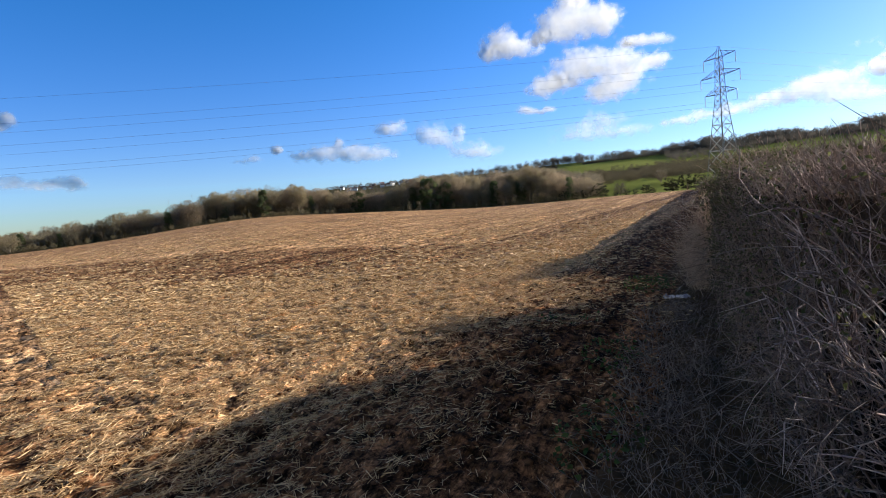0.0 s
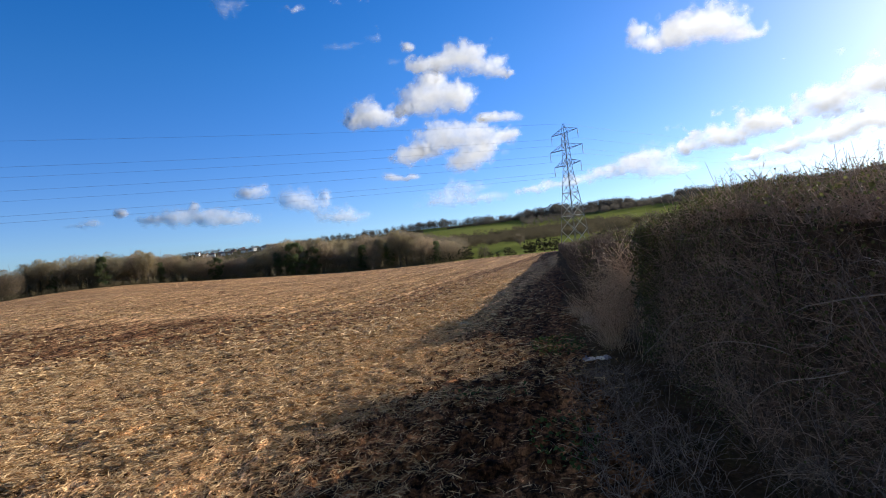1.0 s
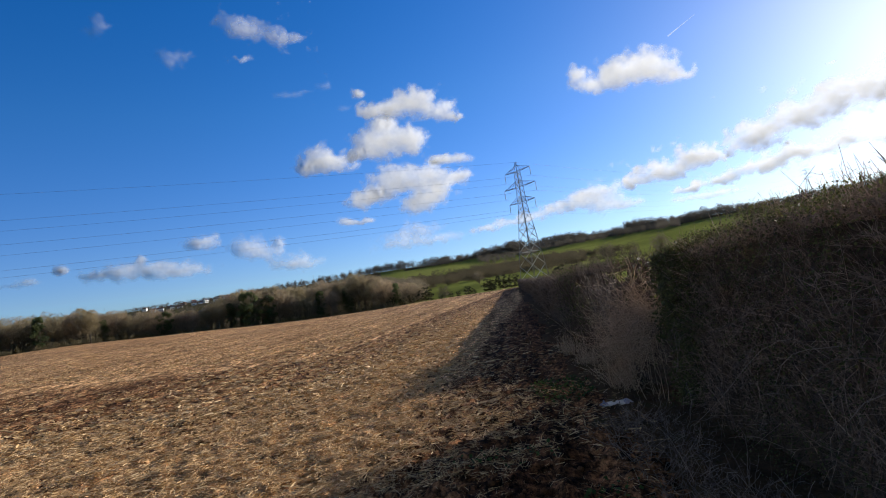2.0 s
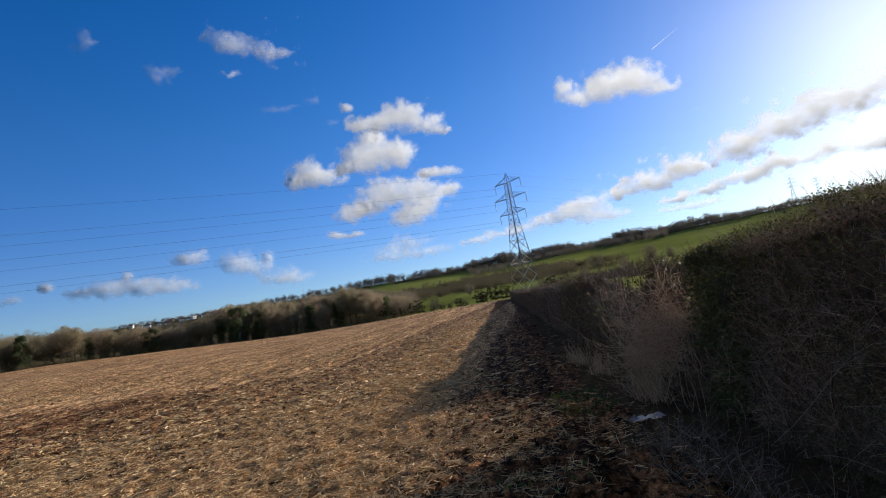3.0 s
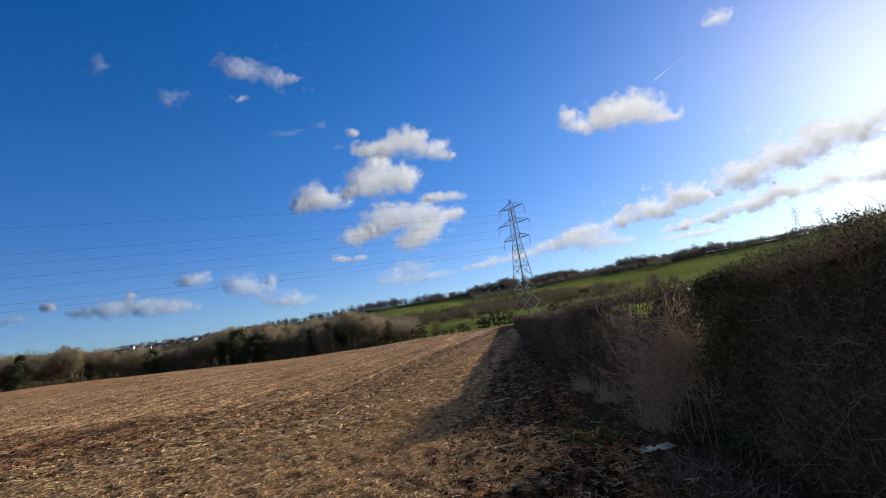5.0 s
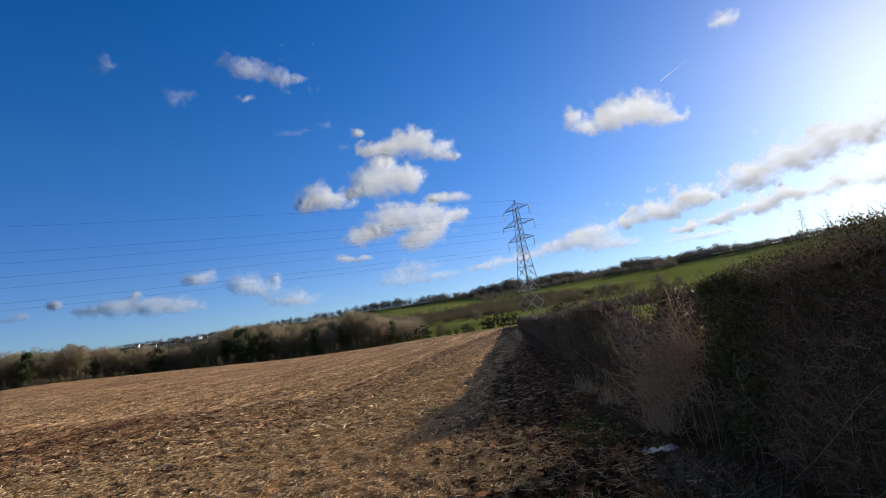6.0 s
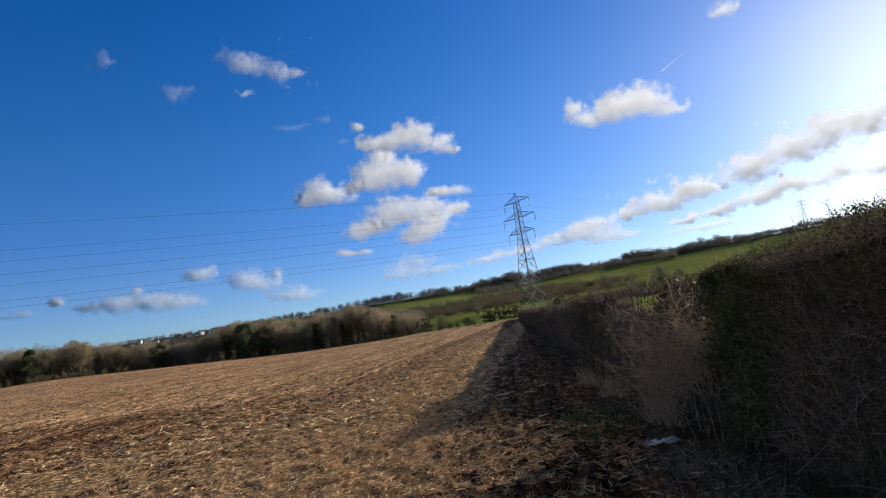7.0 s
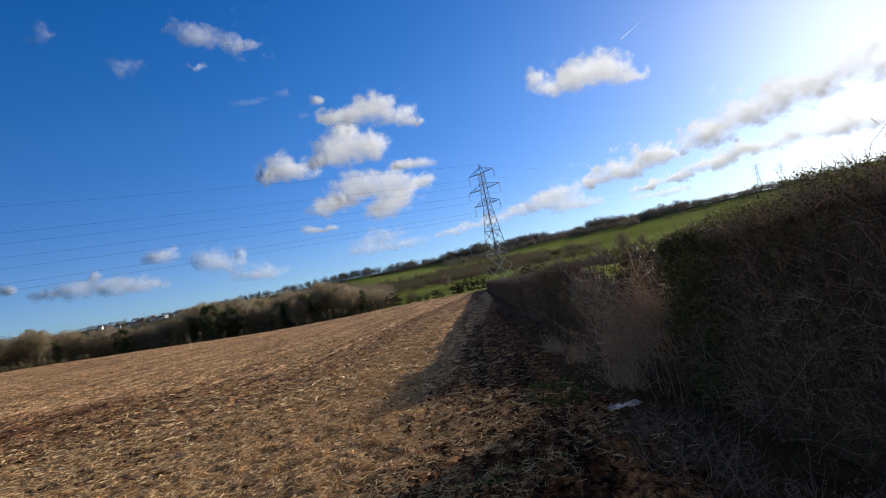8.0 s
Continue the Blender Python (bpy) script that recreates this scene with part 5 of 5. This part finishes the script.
def arching_canes(y0, y1, n, label, seed):
    """Long single canes that spring from the hedge and bow over, each one a part."""
    global rng
    rng = np.random.default_rng(seed)
    ob = empty("bramble", Matrix.Translation((2.0, (y0 + y1) / 2, 0)), label, "bramble", "dead canes at the hedge foot")
    y = rng.uniform(y0, y1, n)
    start = np.stack([face_x(y) + rng.uniform(0.0, 0.2, n), y, rng.uniform(0.05, 1.1, n)], -1)
    way = np.stack([-rng.uniform(0.05, 0.4, n), rng.normal(0, 0.7, n), rng.uniform(-0.2, 1.2, n)], -1)
    P = shoots(start, way, rng.uniform(0.3, 0.9, n), 12, 0.26, -0.4)
    P[..., 0] = np.maximum(P[..., 0], face_x(P[..., 1]) - 0.45)
    high = np.maximum(P[..., 2] - 1.0, 0)
    P[..., 2] = np.maximum(P[..., 2] - high + 0.5 * np.tanh(high / 0.5), 0.03)
    for k in range(n):
        r = np.linspace(1.0, 0.4, 12)[None] * rng.uniform(0.0018, 0.0038)
        side_q, side_d = along(P[k:k + 1], rng.uniform(0.3, 1.0, (1, 4)))
        side = shoots(side_q[0], side_d[0] + rng.normal(0, 0.6, (4, 3)), rng.uniform(0.05, 0.22, 4), 4, 0.12)
        side = side[(side[..., 2] < 1.4).all(1)]
        v, f = join(tubes(P[k:k + 1], r, 5), tubes(side, np.linspace(1, 0.4, 4)[None] * np.full((len(side), 1), 0.0016), 4))
        p = mesh_part("cane", mesh_from("cane", v, f, True), CANE, ob)
        p.matrix_parent_inverse = ob.matrix_world.inverted()
    return ob


arching_canes(-0.8, 1.4, 30, "long grey bramble canes bowing out of the hedge", 311)
arching_canes(1.4, 2.4, 4, "long grey bramble canes bowing out of the hedge", 312)
bramble(-0.6, 1.4, 60, "tangle of pale dead bramble canes against the hedge", 301)
bramble(1.2, 2.8, 30, "tangle of pale dead bramble canes against the hedge", 302)
bramble(3.0, 5.6, 60, "low dead bramble canes arching to the ground", 303)
bramble(6.2, 9.5, 50, "low dead bramble canes arching to the ground", 304)


def grass_tuft(x0, y0, rx, ry, h, n, label, mat, seed, name="dead_grass_clump", lean=0.25, width=0.0034):
    global rng
    rng = np.random.default_rng(seed)
    a, r = rng.uniform(0, 2 * math.pi, n), np.sqrt(rng.uniform(0, 1, n))
    x, y = x0 + rx * r * np.cos(a), y0 + ry * r * np.sin(a)
    start = np.stack([x, y, land(x, y) - 0.02], -1)
    way = np.stack([rng.normal(-0.05, lean, n), rng.normal(0, lean, n), np.ones(n)], -1)
    P = shoots(start, way, rng.uniform(0.3, 1.0, n) ** 0.8 * h, 6, 0.34, -0.12)
    R = np.linspace(1.0, 0.25, 6)[None] * width * rng.uniform(0.6, 1.3, (n, 1))
    pieces = [tubes(P, R, 3)]
    q, d = along(P, rng.uniform(0.25, 1.0, (n, 3)))
    q, d = q.reshape(-1, 3), d.reshape(-1, 3)
    side = shoots(q, d * 0.4 + rng.normal(0, 0.8, q.shape), rng.uniform(0.06, 0.22, len(q)) * min(h, 1), 3, 0.2)
    pieces.append(tubes(side, np.array([[1, 0.7, 0.35]]) * width * 0.55 * np.ones((len(q), 1)), 3))
    me = mesh_from(name, *join(*pieces))
    me.transform(Matrix.Translation((-x0, -y0, 0)))
    ob = mesh_part(name, me, mat)
    ob.location = (x0, y0, 0)
    return tagged(ob, label, "dead grass" if "grass" in name else "weed")


PALE = "tall clump of pale dead grass against the hedge"


def tangle(x0, y0, rx, ry, z0, z1, n, label, seed, width=0.0022):
    """A matted mass of dry climber stems that crosses itself in every direction."""
    global rng
    rng = np.random.default_rng(seed)
    p = np.clip(rng.normal(0, 0.48, (n * 2, 3)), -1.15, 1.15)
    p = p[fbm(p[:, 1] * 2.4, p[:, 2] * 2.4, 3, seed) > -0.25][:n]
    n = len(p)
    c = np.stack([x0 + rx * p[:, 0], y0 + ry * p[:, 1], (z0 + z1) / 2 + (z1 - z0) / 2 * p[:, 2]], -1)
    way = rng.normal(0, 1, (n, 3)) + np.array([-0.1, 0, 0.35])
    P = shoots(c, way, rng.uniform(0.1, 0.38, n), 6, 0.4)
    q, d = along(P, rng.uniform(0.2, 1.0, (n, 2)))
    q, d = q.reshape(-1, 3), d.reshape(-1, 3)
    side = shoots(q, d * 0.4 + rng.normal(0, 0.8, q.shape), rng.uniform(0.03, 0.10, len(q)), 3, 0.3)
    m = 5
    a = rng.uniform(0, 2 * math.pi, m)
    foot = np.stack([x0 + rx * np.cos(a) * rng.uniform(0, 1, m), y0 + ry * np.sin(a) * rng.uniform(0, 1, m), np.full(m, -0.03)], -1)
    stalk = shoots(foot, np.stack([rng.normal(0, 0.3, m), rng.normal(0, 0.3, m), np.ones(m)], -1), rng.uniform(z0, (z0 + z1) / 2, m) + 0.1, 5, 0.2)
    v, f = join(tubes(P, np.linspace(1, 0.4, 6)[None] * width * rng.uniform(0.6, 1.4, (n, 1)), 3),
                tubes(side, np.array([[1, 0.7, 0.35]]) * width * 0.6 * np.ones((len(q), 1)), 3),
                tubes(stalk, np.linspace(1, 0.6, 5)[None] * width * 1.3 * np.ones((m, 1)), 3))
    ob = mesh_part("dry_climber", mesh_from("dry_climber", v - np.array([x0, y0, 0]), f), DEAD_GRASS)
    ob.location = (x0, y0, 0)
    return tagged(ob, label, "dry climber")


MAT = "matted pale brown mass of dry climber stems on the hedge"
tangle(1.96, 6.05, 0.20, 0.32, 0.45, 1.40, 420, MAT, 401, 0.0025)
tangle(1.82, 6.5, 0.24, 0.40, 0.15, 1.30, 480, MAT, 402, 0.0025)
tangle(1.72, 6.95, 0.22, 0.36, 0.05, 1.10, 330, MAT, 408, 0.0025)
grass_tuft(1.74, 7.0, 0.14, 0.4, 1.15, 110, PALE, DEAD_GRASS, 409, lean=0.22, width=0.0032)
grass_tuft(1.6, 9.4, 0.2, 0.4, 0.5, 110, PALE, DEAD_GRASS, 403)
grass_tuft(1.45, 11.2, 0.2, 0.5, 0.45, 110, "short dead grass at the hedge foot", DEAD_GRASS, 404)
grass_tuft(1.5, 4.6, 0.40, 0.9, 0.32, 320, "low mat of flattened dead grass", CANE, 405, lean=0.9)
grass_tuft(1.55, 2.6, 0.42, 1.1, 0.34, 420, "low mat of flattened dead grass", CANE, 406, lean=0.9)
grass_tuft(1.65, 0.6, 0.42, 1.2, 0.36, 480, "low mat of flattened dead grass", CANE, 407, lean=0.9)


def weeds(x0, y0, rx, ry, n, seed, size=0.035):
    global rng
    rng = np.random.default_rng(seed)
    a, r = rng.uniform(0, 2 * math.pi, n), np.sqrt(rng.uniform(0, 1, n))
    x, y = x0 + rx * r * np.cos(a), y0 + ry * r * np.sin(a)
    z = land(x, y) + clods(x, y) + rng.uniform(0.01, 0.08, n)
    v, f = leaves(np.stack([x - x0, y - y0, z], -1), rng.uniform(0.6, 1.4, n) * size, 0.8, np.array([0, 0, 1.0]))
    ob = mesh_part("weed_patch", mesh_from("weed_patch", v, f), WEED)
    ob.location = (x0, y0, 0)
    return tagged(ob, "low patch of green weeds in the straw", "weed", kind="stuff")


weeds(0.95, 7.3, 0.45, 0.9, 420, 501)
weeds(1.0, 3.0, 0.3, 0.7, 160, 502)
weeds(1.2, 1.0, 0.3, 0.6, 140, 503)
weeds(0.2, 4.4, 0.5, 0.3, 60, 504)


def litter_bag():
    """A crumpled scrap of plastic film lying at the hedge foot."""
    ob = empty("plastic_bag", Matrix.Translation((1.46, 5.96, 0.03)) @ Matrix.Rotation(radians(12), 4, 'Z'), "crumpled white and blue plastic bag lying on the ground", "litter")
    for name, mat, w, d, ox, oy, seed in (("film", PLASTIC, 0.30, 0.11, 0, 0, 3), ("printed_corner", BLUE_PRINT, 0.10, 0.09, 0.11, -0.03, 5), ("printed_strip", BLUE_PRINT, 0.10, 0.06, -0.15, 0.02, 8)):
        n = 18
        u, v = np.meshgrid(np.linspace(-1, 1, n), np.linspace(-1, 1, n))
        ragged = 1 + 0.25 * fbm(u * 1.7, v * 1.7, 2, seed)
        z = 0.015 + 0.028 * fbm(u * 1.6 + 5, v * 1.6, 3, seed + 9) - 0.02 * (u ** 2 + v ** 2) * 0.5 + (0.012 if mat is BLUE_PRINT else 0.0)
        V = np.stack([ox + u * w / 2 * ragged, oy + v * d / 2 * ragged, z], -1).reshape(-1, 3)
        idx = np.arange(n * n).reshape(n, n)
        F = np.stack([idx[:-1, :-1], idx[:-1, 1:], idx[1:, 1:], idx[1:, :-1]], -1).reshape(-1, 4)
        p = mesh_part(name, mesh_from(name, V, F), mat, ob)
        p.modifiers.new("thick", 'SOLIDIFY').thickness = 0.003


litter_bag()


# ---------------------------------------------------------------- chopped straw and clods on the field
def swath(x, y):
    """How far a place lies beyond the bright swath, which runs beside the hedge and then turns along the headland."""
    a, b = 0.05 * y - 9.25 - x, y / 3 - 8.0
    h = np.maximum(2.0 - np.abs(a - b), 0) / 2.0
    return np.minimum(a, b) - h ** 3 / 3.0


def straw(n, r0, r1, width, length, seed, name="chopped_straw"):
    """Straw from r0 to r1 metres ahead; with r0 at nought, over the whole of the near ground."""
    global rng
    rng = np.random.default_rng(seed)
    if r0 > 0:
        r = r0 * (r1 / r0) ** rng.uniform(0, 1, n)
        az = rng.uniform(-66, 22, n)
        x, y = r * np.sin(np.radians(az)) + 0.8, r * np.cos(np.radians(az)) - 1.4
    else:
        x, y = rng.uniform(-r1, 2.0, n), rng.uniform(-5, r1, n)
        ok = np.hypot(x - 0.8, y + 1.4) < r1
        x, y, n = x[ok], y[ok], int(ok.sum())
    rows = fbm(x * 0.32, y * 0.02, 3, 13) * 0.5 + np.interp(swath(x, y) + 0.4 * fbm(x / 2, y / 2, 2, 15), [-8.0, -6.8, -6.3, -4.9, -4.4, -0.8, -0.4, 0.0, 0.45, 1.0], [-0.1, 0.2, 0.5, 0.45, -0.52, -0.60, 0.3, 1.1, 0.2, 0.05])
    mats = fbm(x / 0.17, y / 0.24, 3, 17, 0.7)
    # straw thinned in the hedge's shadow to darken it, kept in the sunlit gap
    shade_keep = np.interp(y, [2.0, 4.2, 5.6, 7.4, 8.6], [0.28, 0.07, 0.31, 0.36, 0.12]) * np.interp(x, [-0.8, 0.0, 0.6, 1.8], [1.0, 1.0, 0.3, 0.1])
    keep = (x < 1.7) & (rng.random(n) < np.interp(x, [-1.8, -0.8], [1.0, 0.0]) + np.where(x > -1.8, np.interp(x, [-1.8, -0.8], [0, 1]) * shade_keep, 0)) & (1.5 * rows + 1.5 * mats + rng.uniform(-0.35, 0.35, n) > -0.1)
    x, y = x[keep], y[keep]
    n = len(x)
    z = land(x, y) + clods(x, y) + 0.045 * rng.uniform(0, 1, n) ** 2
    a = rng.normal(math.pi / 2, 1.0, n)
    L = rng.uniform(0.4, 1.3, n) * length
    d = np.stack([np.cos(a), np.sin(a), rng.normal(0, 0.18, n)], -1)
    s = np.stack([-np.sin(a), np.cos(a), rng.normal(0, 0.8, n)], -1) * (width * rng.uniform(0.6, 1.3, n))[:, None]
    c = np.stack([x, y, z], -1)
    if r0 > 0:
        V = np.stack([c - d * L[:, None] / 2 - s, c - d * L[:, None] / 2 + s, c + d * L[:, None] / 2 + s * 0.7, c + d * L[:, None] / 2 - s * 0.7], 1)
        F = np.arange(n * 4).reshape(n, 4)
    else:
        up = np.array([0, 0, 1.0]) * (width * 0.8)
        V = np.stack([c - d * L[:, None] / 2 - s, c - d * L[:, None] / 2 + s, c + up + s, c + up - s, c + d * L[:, None] / 2 + s * 0.7, c + d * L[:, None] / 2 - s * 0.7], 1)
        i = np.arange(n * 6).reshape(n, 6)
        F = np.concatenate([i[:, [0, 1, 2, 3]], i[:, [3, 2, 4, 5]]])
    ob = mesh_part(name, mesh_from(name, V.reshape(-1, 3), F), STRAW)
    return tagged(ob, "pale chopped straw strewn over the soil", "straw", kind="stuff")


straw(330000, 0, 6.0, 0.0018, 0.09, 601)
straw(460000, 5.5, 14, 0.0028, 0.105, 602)
straw(360000, 12.0, 90, 0.0078, 0.17, 603)


def soil_clods(n, seed):
    global rng
    rng = np.random.default_rng(seed)
    bm = bmesh.new()
    bmesh.ops.create_icosphere(bm, subdivisions=1, radius=1.0)
    base = np.array([v.co[:] for v in bm.verts])
    tri = np.array([[v.index for v in f.verts] for f in bm.faces])
    bm.free()
    x, y = rng.uniform(-13, 1.4, n), rng.uniform(-7, 15, n)
    ok = rng.random(n) < np.interp(np.hypot(x, y + 1), [4, 14], [1.0, 0.25])
    x, y = x[ok], y[ok]
    n = len(x)
    size = rng.uniform(0.008, 0.035, n) ** 1.0
    V = base[None] * (1 + rng.normal(0, 0.18, (n, len(base), 1))) * size[:, None, None] * np.array([1, 1, 0.7])
    V = V + np.stack([x, y, land(x, y) + clods(x, y) + size * 0.2], -1)[:, None]
    F = tri[None] + (np.arange(n) * len(base))[:, None, None]
    ob = mesh_part("soil_clods", mesh_from("soil_clods", V.reshape(-1, 3), F.reshape(-1, 3)), SOIL)
    return tagged(ob, "small brown clods of worked soil", "soil", kind="stuff")


soil_clods(7000, 611)
